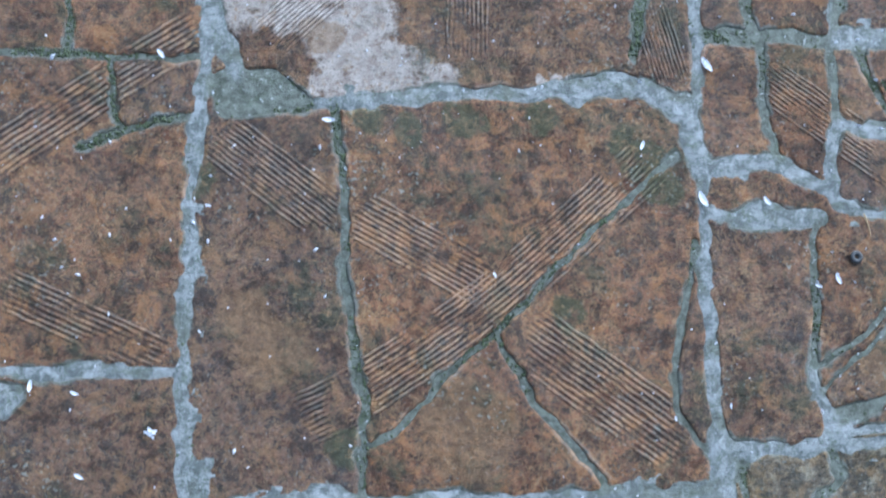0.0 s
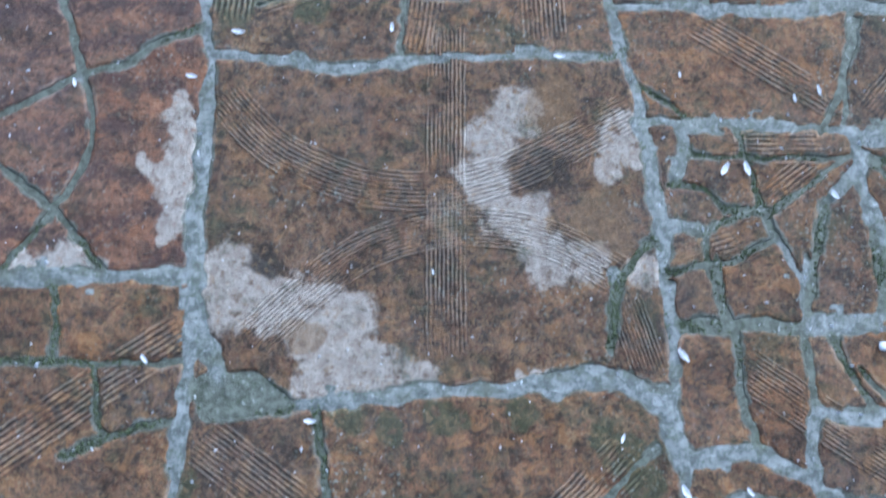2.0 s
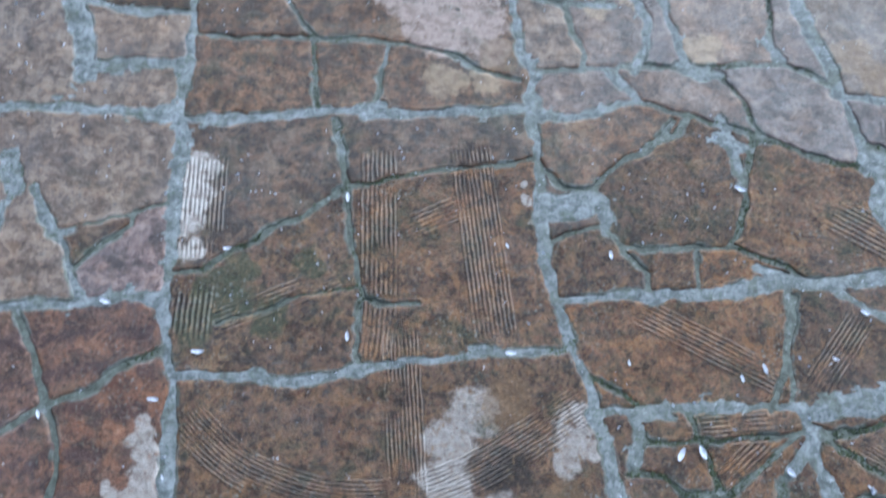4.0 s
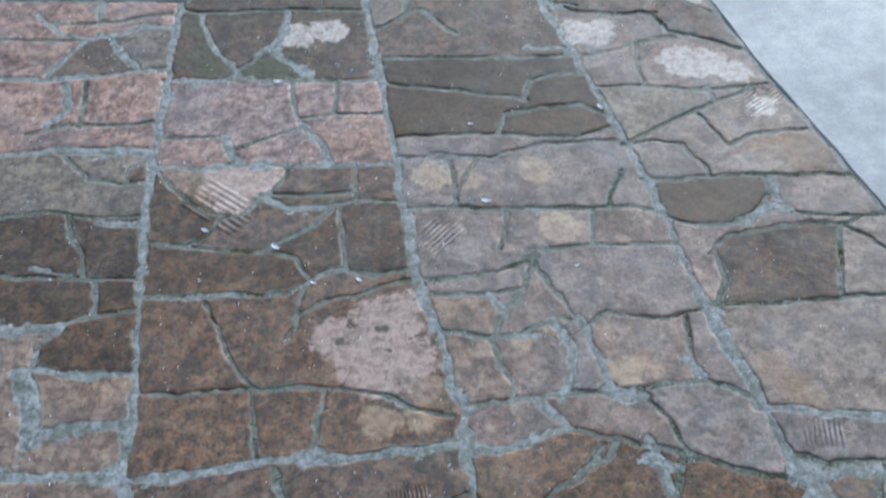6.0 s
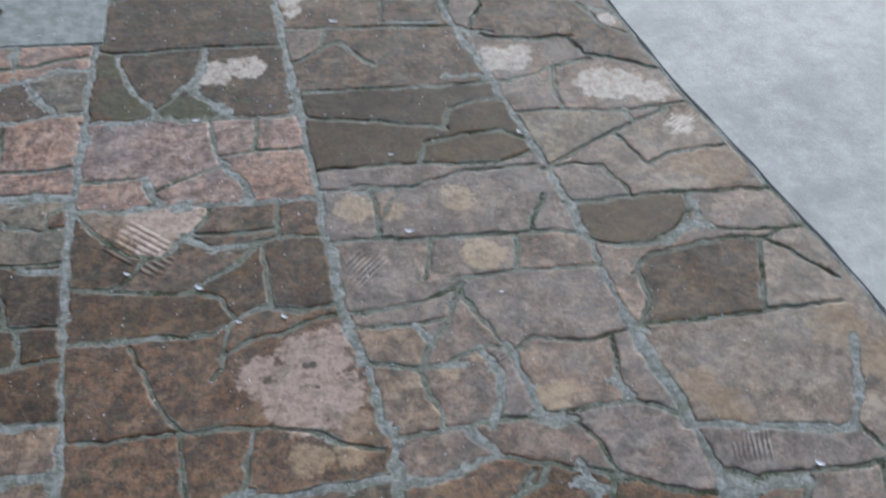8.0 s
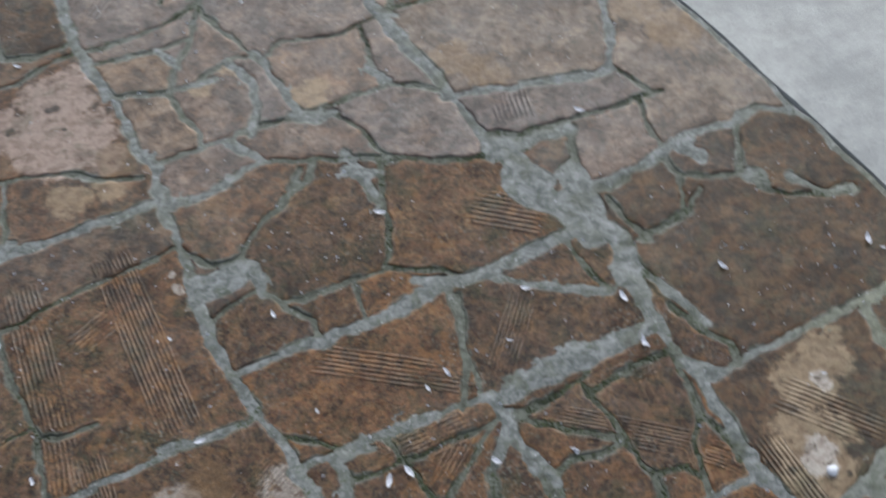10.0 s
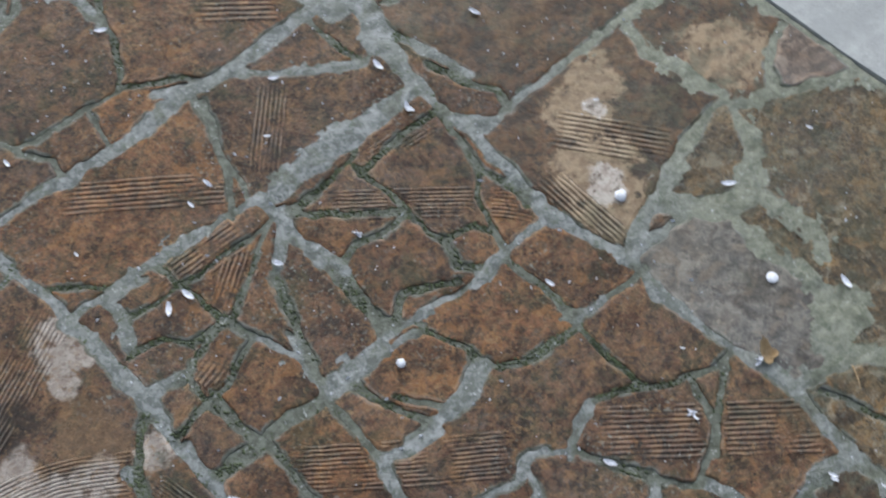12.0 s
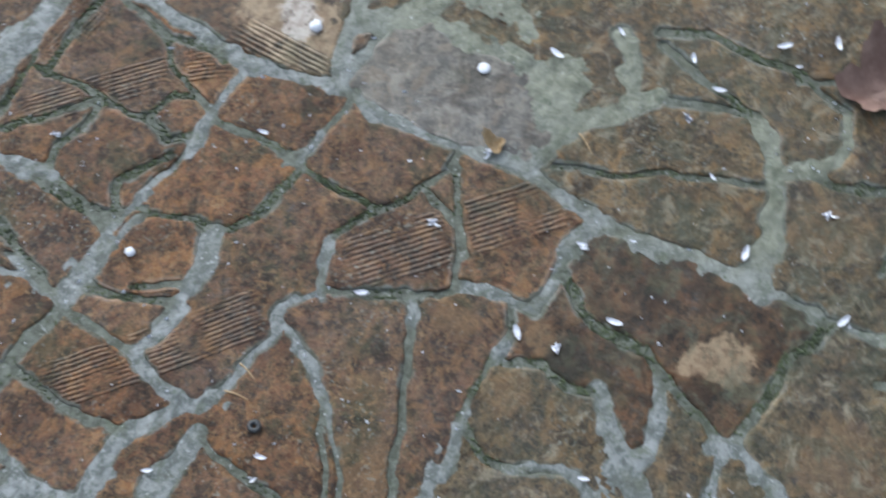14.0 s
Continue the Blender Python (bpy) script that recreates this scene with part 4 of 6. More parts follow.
joint('crack', 0.004, [(0.324, 2.015), (0.316, 1.929)])
joint('crack', 0.005, [(0.251, 1.922), (0.318, 1.926), (0.403, 1.918)])
joint('crack', 0.005, [(0.02, 1.814), (0.065, 1.753), (0.1, 1.711), (0.144, 1.699), (0.18, 1.726), (0.226, 1.773), (0.236, 1.805)])
joint('mortar', 0.012, [(0.189, 1.732), (0.232, 1.707), (0.284, 1.701)])
joint('crack', 0.006, [(0.18, 1.739), (0.224, 1.74), (0.278, 1.734), (0.336, 1.733)])
joint('crack', 0.006, [(0.336, 1.793), (0.336, 1.733), (0.338, 1.707)])
joint('crack', 0.005, [(0.284, 1.701), (0.33, 1.715), (0.409, 1.705)])
joint('crack', 0.005, [(0.003, 1.656), (0.066, 1.642), (0.1, 1.662), (0.127, 1.701)])
joint('crack', 0.005, [(0.066, 1.642), (0.151, 1.622), (0.194, 1.62), (0.235, 1.598), (0.25, 1.555)])
joint('crack', 0.005, [(0.194, 1.62), (0.229, 1.646), (0.265, 1.666), (0.302, 1.705)])
joint('crack', 0.005, [(0.307, 1.705), (0.305, 1.613), (0.31, 1.565)])
joint('crack', 0.006, [(0.002, 1.544), (0.068, 1.539), (0.133, 1.536), (0.215, 1.526), (0.249, 1.544)])
joint('mortar', 0.008, [(0.068, 1.533), (0.133, 1.533), (0.166, 1.529)])
joint('mortar', 0.009, [(0.245, 1.545), (0.285, 1.568), (0.31, 1.571)])
joint('crack', 0.007, [(0.31, 1.565), (0.351, 1.549), (0.411, 1.559)])
joint('crack', 0.006, [(0.226, 1.481), (0.264, 1.503), (0.314, 1.514), (0.366, 1.53), (0.417, 1.538)])
joint('crack', 0.006, [(0.245, 1.545), (0.23, 1.497), (0.229, 1.464), (0.212, 1.44)])
joint('crack', 0.004, [(0.1, 1.523), (0.128, 1.435), (0.147, 1.382), (0.166, 1.35)])
joint('crack', 0.005, [(0.001, 1.366), (0.062, 1.358), (0.116, 1.357), (0.169, 1.355), (0.224, 1.353), (0.27, 1.347), (0.331, 1.33), (0.389, 1.294), (0.433, 1.277)])
joint('crack', 0.004, [(0.158, 1.351), (0.164, 1.303), (0.166, 1.239)])
joint('crack', 0.004, [(0.262, 1.348), (0.251, 1.292), (0.24, 1.23)])
joint('crack', 0.005, [(0.581, 1.573), (0.648, 1.58), (0.718, 1.574), (0.814, 1.566)])
joint('crack', 0.005, [(0.412, 1.686), (0.487, 1.683), (0.557, 1.67), (0.646, 1.663), (0.736, 1.656), (0.806, 1.644)])
joint('crack', 0.004, [(0.566, 1.669), (0.544, 1.584)])
joint('crack', 0.004, [(0.705, 1.659), (0.683, 1.578)])
joint('crack', 0.005, [(0.768, 1.741), (0.737, 1.685), (0.727, 1.656)])
joint('crack', 0.005, [(0.489, 1.802), (0.491, 1.741), (0.487, 1.683)])
joint('crack', 0.004, [(0.535, 1.796), (0.498, 1.727), (0.49, 1.715)])
joint('crack', 0.005, [(0.406, 1.807), (0.485, 1.806), (0.558, 1.793), (0.656, 1.816), (0.77, 1.81)])
joint('crack', 0.005, [(0.406, 1.853), (0.492, 1.857), (0.585, 1.846)])
joint('mortar', 0.007, [(0.465, 1.791), (0.521, 1.798)])
joint('crack', 0.005, [(0.576, 1.851), (0.64, 1.832), (0.716, 1.83), (0.777, 1.842)])
joint('crack', 0.006, [(0.58, 1.847), (0.602, 1.895), (0.663, 1.91), (0.731, 1.906), (0.774, 1.874)])
joint('crack', 0.006, [(0.401, 1.994), (0.468, 1.978), (0.544, 1.959), (0.6, 1.943), (0.642, 1.927)])
joint('crack', 0.006, [(0.637, 1.928), (0.656, 1.979), (0.709, 1.996), (0.758, 1.986)])
joint('crack', 0.006, [(0.402, 2.065), (0.497, 2.061), (0.597, 2.05), (0.748, 2.04)])
joint('mortar', 0.01, [(0.661, 2.066), (0.723, 2.067), (0.745, 2.048)])
joint('crack', 0.006, [(0.405, 2.155), (0.461, 2.191), (0.494, 2.205), (0.519, 2.159), (0.546, 2.125)])
joint('crack', 0.005, [(0.478, 2.251), (0.461, 2.191)])
joint('mortar', 0.01, [(0.585, 2.253), (0.647, 2.239), (0.684, 2.234)])
joint('crack', 0.005, [(0.393, 2.258), (0.467, 2.253), (0.582, 2.236), (0.708, 2.216)])
joint('crack', 0.005, [(0.595, 2.326), (0.659, 2.313), (0.702, 2.308)])
joint('crack', 0.004, [(0.632, 2.745), (0.6, 2.447), (0.579, 2.249)])
joint('crack', 0.006, [(0.694, 2.263), (0.725, 2.315), (0.772, 2.329), (0.772, 2.272), (0.732, 2.204)])
joint('mortar', 0.008, [(0.716, 2.202), (0.777, 2.186)])
joint('crack', 0.006, [(0.718, 2.214), (0.764, 2.173), (0.834, 2.153), (0.919, 2.15)])
joint('crack', 0.006, [(1.007, 2.681), (0.942, 2.388), (0.925, 2.311), (0.961, 2.232), (0.979, 2.175), (1.032, 2.13)])
joint('mortar', 0.008, [(0.961, 2.232), (1.012, 2.216), (1.029, 2.178)])
joint('crack', 0.005, [(0.909, 2.151), (0.927, 2.094), (0.974, 2.071), (1.046, 2.029)])
joint('crack', 0.006, [(0.73, 2.05), (0.778, 2.036), (0.868, 2.067), (0.933, 2.076)])
joint('crack', 0.005, [(0.861, 2.059), (0.851, 1.995), (0.853, 1.94)])
joint('crack', 0.005, [(0.761, 1.951), (0.839, 1.945), (0.935, 1.923), (1.109, 1.928)])
joint('mortar', 0.008, [(0.956, 1.928), (0.958, 1.897)])
joint('crack', 0.005, [(0.787, 1.801), (0.864, 1.841), (0.921, 1.871), (1.034, 1.919)])
joint('crack', 0.005, [(0.776, 1.795), (0.826, 1.803), (0.88, 1.789), (0.907, 1.71)])
joint('crack', 0.005, [(0.921, 1.871), (0.955, 1.78), (1.0, 1.803), (1.098, 1.803)])
joint('crack', 0.006, [(0.79, 1.711), (0.859, 1.707), (0.916, 1.709), (0.999, 1.703), (1.137, 1.689)])
joint('crack', 0.006, [(0.808, 1.689), (0.81, 1.625), (0.849, 1.601), (0.913, 1.6), (0.955, 1.62), (0.993, 1.667), (0.993, 1.7)])
joint('mortar', 0.013, [(0.93, 1.597), (0.977, 1.63), (1.01, 1.619)])
joint('mortar', 0.008, [(0.997, 1.696), (1.0, 1.646)])
joint('crack', 0.005, [(1.008, 1.613), (1.077, 1.598), (1.177, 1.593)])
joint('crack', 0.006, [(0.86, 1.539), (0.897, 1.577), (0.953, 1.582), (1.027, 1.586), (1.089, 1.578), (1.123, 1.595)])
joint('crack', 0.006, [(0.87, 1.544), (0.867, 1.485), (0.839, 1.433)])
joint('crack', 0.005, [(1.08, 1.579), (1.12, 1.537), (1.169, 1.477)])
joint('crack', 0.006, [(0.841, 1.438), (0.908, 1.433), (0.993, 1.43), (1.151, 1.432)])
joint('crack', 0.005, [(1.08, 1.579), (1.055, 1.509), (1.033, 1.431)])
joint('mortar', 0.01, [(-0.006, 1.14), (-0.005, 1.31)])
joint('mortar', 0.012, [(0.25, 1.239), (0.12, 1.228), (-0.005, 1.225)])
joint('mortar', 0.012, [(-0.25, 1.248), (-0.1, 1.24), (-0.005, 1.232)])
joint('mortar', 0.02, [(0.035, -0.4), (0.03, 0.0), (0.026, 0.1)])
joint('mortar', 0.018, [(0.545, -0.4), (0.52, 0.0), (0.505, 0.1)])
joint('mortar', 0.012, [(1.25, -0.4), (1.2, -0.25), (1.14, -0.12)])
joint('mortar', 0.014, [(0.02, 0.066), (0.2, 0.083), (0.35, 0.09), (0.51, 0.102)])
joint('mortar', 0.012, [(0.03, -0.3), (0.53, -0.27)])
joint('mortar', 0.012, [(0.53, -0.05), (0.66, -0.09), (0.72, 0.04)])
joint('mortar', 0.012, [(0.54, -0.3), (0.9, -0.33), (1.2, -0.28)])
joint('crack', 0.006, [(0.72, -0.04), (0.88, -0.14), (0.9, -0.33)])
joint('crack', 0.006, [(-0.4, -0.1), (0.02, -0.12)])
joint('crack', 0.006, [(0.8, 2.42), (0.72, 2.55), (0.4, 2.6)])
joint('crack', 0.006, [(0.62, 2.55), (0.6, 3.0)])
joint('crack', 0.006, [(0.7, 2.7), (0.95, 2.66)])
joint('crack', 0.006, [(0.385, 2.38), (0.37, 2.6), (0.36, 3.0)])
joint('mortar', 0.01, [(1.3, -0.4), (1.22, -0.2), (1.14, -0.05)])
joint('crack', 0.008, [(1.12, -0.05), (1.3, -0.02), (1.4, 0.0)])
joint('crack', 0.008, [(1.02, -0.1), (1.05, -0.25), (1.04, -0.4)])
joint('crack', 0.006, [(1.25, 0.12), (1.3, 0.05), (1.33, -0.05), (1.34, -0.4)])

# the paving ends at the kerb and at the damp concrete strip
EDGE = np.interp(GY, [y for x, y in KERB], [x for x, y in KERB]) - 0.003 + 0.004 * cloud(GX, GY, 20, 9)
END = np.where(GX < 0.072, 2.330 - 0.108 * (GX + 0.46) - 0.003, np.where(GX < 0.392, 2.405, 9.0))
for bound in (EDGE - GX, END - GY):
    FILL = np.where(bound < ROOM, 0.9, FILL)
    ROOM = np.minimum(ROOM, bound)


def soften(a, times):
    for _ in range(times):
        for axis in (0, 1):
            a = 0.5 * a + 0.25 * (np.roll(a, 1, axis) + np.roll(a, -1, axis))
    return a


ROOM, FILL = soften(ROOM, 1) - 0.0009, soften(FILL, 6)
ROOM[:2], ROOM[-2:], ROOM[:, :2], ROOM[:, -2:] = -0.01, -0.01, -0.01, -0.01
SLOPE_Y, SLOPE_X = np.gradient(soften(ROOM, 2), CELL)


def sample(field, xy):
    u, v = (xy[:, 0] - X0) / CELL, (xy[:, 1] - Y0) / CELL
    i, j = np.clip(u.astype(int), 0, NX - 2), np.clip(v.astype(int), 0, NY - 2)
    p, q = u - i, v - j
    return (field[j, i] * (1 - p) + field[j, i + 1] * p) * (1 - q) + (field[j + 1, i] * (1 - p) + field[j + 1, i + 1] * p) * q


def outlines():
    """The closed outlines of the stones, each counter-clockwise, where the room to the joints begins."""
    solid = ROOM > 0
    code = solid[:-1, :-1] * 1 + solid[:-1, 1:] * 2 + solid[1:, 1:] * 4 + solid[1:, :-1] * 8
    # sides of a cell: 0 below, 1 right, 2 above, 3 left; the stone lies to the left of each step
    steps = {1: [(0, 3)], 2: [(1, 0)], 3: [(1, 3)], 4: [(2, 1)], 5: [(0, 3), (2, 1)], 6: [(2, 0)], 7: [(2, 3)],
             8: [(3, 2)], 9: [(0, 2)], 10: [(1, 0), (3, 2)], 11: [(1, 2)], 12: [(3, 1)], 13: [(0, 1)], 14: [(3, 0)]}
    follow = {}
    for j, i in np.argwhere((code > 0) & (code < 15)).tolist():
        side = ((0, j, i), (1, j, i + 1), (0, j + 1, i), (1, j, i))
        for start, stop in steps[int(code[j, i])]:
            follow[side[start]] = side[stop]
    found = []
    while follow:
        first, key = next(iter(follow.items()))
        chain = [first]
        del follow[first]
        while key != first and key in follow:
            chain.append(key)
            key = follow.pop(key)
        pts = []
        for way, j, i in chain:
            a, b = ROOM[j, i], ROOM[j + way, i + 1 - way]
            f = a / (a - b)
            pts.append((X0 + CELL * (i + (0 if way else f)), Y0 + CELL * (j + (f if way else 0))))
        xy = np.array(pts)
        turned = np.roll(xy, -1, 0)
        area = 0.5 * float((xy[:, 0] * turned[:, 1] - turned[:, 0] * xy[:, 1]).sum())
        found.append((area, xy))
    stones = [(xy, []) for area, xy in found if area > 0.00016]
    for area, xy in found:
        if area < -0.00004:
            for outer, holes in stones:
                if (outer.min(0) < xy[0]).all() and (outer.max(0) > xy[0]).all() and inside(outer.tolist(), *xy[0]):
                    holes.append(xy)
                    break
    return stones


def even(xy, gap):
    """The outline again with evenly spaced points, a little worn and chipped."""
    closed = np.vstack([xy, xy[:1]])
    run = np.concatenate([[0], np.cumsum(np.linalg.norm(np.diff(closed, axis=0), axis=1))])
    at = np.linspace(0, run[-1], max(10, int(run[-1] / gap)), endpoint=False)
    xy = np.stack([np.interp(at, run, closed[:, 0]), np.interp(at, run, closed[:, 1])], 1)
    chip = 0.0005 * cloud(xy[:, 0], xy[:, 1], 210, 11) + 0.0008 * cloud(xy[:, 0], xy[:, 1], 110, 12)
    return xy + inward(xy) * chip[:, None]


def inward(xy):
    way = np.stack([sample(SLOPE_X, xy), sample(SLOPE_Y, xy)], 1)
    return way / np.maximum(np.linalg.norm(way, axis=1), 0.6)[:, None]


def inside(pts, x, y):
    hit = False
    for i in range(len(pts)):
        (x0, y0), (x1, y1) = pts[i - 1], pts[i]
        if (y0 > y) != (y1 > y) and x < x0 + (y - y0) / (y1 - y0) * (x1 - x0):
            hit = not hit
    return hit


KINDS, combs, PATCHES = [], [], []


def surface(kind, places):
    """Stones of one kind, by a place on each."""
    KINDS.extend((kind, x, y) for x, y in places)


def comb(width, teeth, way):
    """Marks of a toothed comb drawn through the clay along a way."""
    combs.append((width, teeth, way))


def stain(slab, tone, spots):
    """Lime, soot, rust or moss on a slab: middle and radius of each spot."""
    PATCHES.append((slab, tone, spots))


surface('brown', [(0.62, 1.08), (0.78, 1.08), (0.56, 1.03), (0.66, 1.05), (0.79, 1.13)])
surface('wet', [(-0.128, 1.552), (-0.05, 1.457), (-0.154, 1.669), (-0.052, 1.656), (-0.03, 1.551)])
surface('tan', [(-0.059, 1.359), (-0.204, 1.012), (-0.098, 1.118), (-0.091, 1.183), (-0.098, 1.273), (-0.186, 1.387)])
surface('wet', [(0.067, 1.584), (0.336, 1.574), (0.251, 1.572), (0.036, 0.492), (0.1, 2.114), (0.148, 2.06), (0.296, 2.071), (0.201, 2.183), (0.184, 2.291), (0.151, 1.596), (0.368, 1.641), (0.281, 1.64), (0.039, 1.731)])
surface('wet', [(0.946, 0.115), (0.909, 0.128), (0.971, 0.081), (0.855, 0.129)])
surface('green', [(1.168, 0.254), (1.263, 0.2), (1.23, 0.247), (1.236, 0.285), (1.284, 0.193), (1.229, 0.179), (1.244, 0.123), (1.191, 0.222), (1.105, 0.518), (1.188, 0.473), (1.206, 0.408), (1.305, 0.456), (1.123, 0.412), (1.1, 0.131), (1.069, 0.144), (1.212, 0.202), (1.076, -0.008), (1.21, 0.083), (1.07, 0.05)])
surface('red', [(-0.082, 0.784), (-0.177, 0.887), (-0.093, 0.91), (-0.166, 0.736), (-0.07, 0.654), (-0.148, 0.629), (-0.183, 0.679)])
surface('pink', [(-0.052, 1.039), (-0.051, 2.002), (-0.102, 1.907), (-0.194, 1.918), (-0.215, 2.262), (-0.154, 2.255), (-0.043, 2.25), (-0.216, 2.162)])
surface('grey', [(-0.071, 1.835), (-0.049, 1.754), (-0.166, 1.807), (-0.018, 2.122)])
surface('pink', [(0.341, 1.854), (0.219, 1.841), (0.073, 1.852), (0.359, 1.968), (0.072, 1.988), (0.282, 1.963)])
surface('tan', [(1.33, 0.572), (1.086, 1.765), (1.216, 1.257)])
surface('mauve', [(0.186, 1.959)])
surface('film', [(0.164, 2.324)])
surface('tan', [(0.154, 1.755)])
surface('film', [(0.552, 2.015), (0.685, 1.87), (0.692, 1.959)])
surface('grey', [(0.519, 1.919)])
surface('mauve', [(0.739, 1.513), (0.715, 1.373), (0.482, 1.64), (0.612, 1.624), (0.493, 1.727), (0.646, 1.709), (0.763, 1.618), (0.486, 1.809), (0.66, 1.788), (0.654, 1.242), (0.791, 1.215), (0.502, 1.264)])
surface('film', [(0.9, 1.652)])
surface('mauve', [(1.065, 1.645), (0.842, 1.752), (1.031, 1.743), (0.81, 1.992), (1.032, 1.345), (0.963, 1.187), (1.16, 1.15), (1.03, 1.079)])
surface('wet', [(0.957, 1.509), (1.086, 1.494), (1.177, 0.824), (1.02, 0.963), (1.124, 0.671), (1.094, 0.226), (1.044, 0.232)])
surface('grey', [(0.825, 1.883), (0.925, 1.886), (1.021, 1.874), (1.053, 0.409), (1.041, 0.424)])
surface('russet', [(0.619, 2.13), (0.505, 2.303), (0.644, 2.287), (0.968, 2.089), (0.861, 2.225)])
surface('tan', [(1.308, 0.573), (0.477, 1.477), (0.462, 1.373)])
surface('green', [(0.973, 0.021), (0.995, -0.085), (1.012, -0.016), (0.986, 0.059), (0.858, 0.051), (0.869, -0.043), (0.935, -0.091), (0.898, 0.004)])
surface('brown', [(0.822, 0.156)])
comb(0.05, 10, [(0.019, 0.431), (0.142, 0.343)])
comb(0.046, 9, [(0.153, 0.36), (0.293, 0.288)])
comb(0.05, 10, [(0.448, 0.425), (0.298, 0.28), (0.177, 0.188), (0.115, 0.153)])
comb(0.061, 11, [(0.326, 0.246), (0.483, 0.143)])
comb(0.041, 7, [(-0.196, 0.39), (-0.091, 0.474), (-0.005, 0.539)])
comb(0.037, 7, [(-0.173, 0.269), (-0.015, 0.204)])
comb(0.04, 9, [(0.258, 0.911), (0.26, 0.638), (0.262, 0.526)])
comb(0.044, 9, [(0.016, 0.81), (0.064, 0.758), (0.114, 0.728), (0.175, 0.708), (0.247, 0.706), (0.319, 0.727), (0.387, 0.764), (0.466, 0.814)])
comb(0.042, 10, [(0.061, 0.529), (0.121, 0.59), (0.177, 0.634), (0.248, 0.66), (0.319, 0.664), (0.379, 0.651), (0.448, 0.613)])
comb(0.036, 9, [(0.447, 0.591), (0.471, 0.511)])
comb(0.054, 10, [(0.027, 1.163), (0.021, 1.017)])
comb(0.044, 7, [(0.02, 0.983), (0.014, 0.904)])
comb(0.04, 7, [(0.243, 1.17), (0.235, 0.96), (0.225, 0.875)])
comb(0.048, 9, [(0.358, 1.173), (0.37, 0.899)])
comb(0.029, 5, [(0.045, 0.927), (0.186, 0.986)])
comb(0.031, 5, [(0.272, 1.051), (0.348, 1.085)])
comb(0.034, 7, [(0.76, 0.749), (0.901, 0.645), (0.941, 0.604)])
comb(0.034, 6, [(0.57, 0.77), (0.709, 0.776)])
comb(0.037, 7, [(0.673, 0.758), (0.611, 0.708)])
comb(0.046, 10, [(0.565, 0.523), (0.656, 0.461), (0.749, 0.402)])
comb(0.024, 5, [(0.833, 0.763), (0.923, 0.761)])
comb(0.053, 10, [(0.829, 0.366), (0.923, 0.298), (1.01, 0.236)])
comb(0.036, 6, [(0.541, 0.931), (0.709, 0.822)])
comb(0.031, 6, [(0.811, 0.913), (0.735, 0.822)])
comb(0.044, 7, [(1.022, 0.671), (1.106, 0.571)])
comb(0.033, 6, [(0.974, 0.627), (0.984, 0.51)])
comb(0.036, 6, [(0.574, 0.665), (0.509, 0.642)])
comb(0.048, 6, [(0.424, 1.598), (0.479, 1.652)])
comb(0.03, 5, [(0.59, 1.409), (0.636, 1.43)])
comb(0.048, 7, [(0.933, 1.226), (0.922, 1.171)])
comb(0.039, 5, [(1.003, 1.862), (1.079, 1.913)])
comb(0.067, 6, [(0.083, 1.764), (0.17, 1.678)])
comb(0.052, 7, [(0.804, 1.066), (0.889, 1.003)])
stain('B comb', 'cream', [(0.046, 0.596, 0.04), (0.036, 0.57, 0.028), (0.087, 0.573, 0.035), (0.122, 0.562, 0.035), (0.147, 0.527, 0.043), (0.131, 0.496, 0.029), (0.205, 0.497, 0.032), (0.163, 0.564, 0.031), (0.239, 0.495, 0.018), (0.17, 0.51, 0.035), (0.355, 0.503, 0.011), (0.337, 0.501, 0.008), (0.372, 0.506, 0.008), (0.337, 0.802, 0.031), (0.307, 0.766, 0.027), (0.301, 0.719, 0.03), (0.337, 0.675, 0.034), (0.367, 0.631, 0.03), (0.409, 0.633, 0.024), (0.455, 0.775, 0.032), (0.436, 0.733, 0.018), (0.469, 0.623, 0.018)])
stain('B comb', 'dark', [(0.371, 0.733, 0.032), (0.441, 0.707, 0.01), (0.073, 0.622, 0.023)])
stain('B comb', 'ochre', [(0.428, 0.68, 0.037), (0.375, 0.812, 0.031), (0.118, 0.538, 0.017), (0.446, 0.648, 0.018)])
stain('A red', 'cream', [(-0.058, 0.725, 0.012), (-0.027, 0.713, 0.021), (-0.026, 0.773, 0.017), (-0.025, 0.746, 0.019), (-0.028, 0.69, 0.018), (-0.029, 0.664, 0.015), (-0.033, 0.645, 0.01), (-0.043, 0.719, 0.015), (-0.024, 0.797, 0.014), (-0.133, 0.608, 0.026), (-0.171, 0.6, 0.02), (-0.104, 0.604, 0.015)])
stain('B two', 'moss', [(0.05, 0.961, 0.035), (0.02, 0.919, 0.025), (0.109, 0.935, 0.025), (0.159, 1.005, 0.02), (0.074, 1.003, 0.02)])
stain('B two', 'cream', [(0.021, 1.15, 0.026), (0.013, 1.113, 0.025), (0.006, 1.072, 0.023), (0.009, 1.029, 0.017), (0.013, 1.105, 0.018), (0.007, 1.148, 0.014), (0.422, 1.112, 0.007), (0.424, 1.087, 0.008), (0.429, 1.059, 0.006)])
stain('B white', 'rose', [(0.359, 1.459, 0.048), (0.376, 1.384, 0.047), (0.276, 1.443, 0.032), (0.306, 1.413, 0.04), (0.334, 1.369, 0.047), (0.394, 1.332, 0.027), (0.387, 1.488, 0.028)])
stain('B white', 'ochre', [(0.408, 1.32, 0.031)])
stain('B white', 'dark', [(0.349, 1.439, 0.008), (0.287, 1.431, 0.008), (0.361, 1.401, 0.007)])
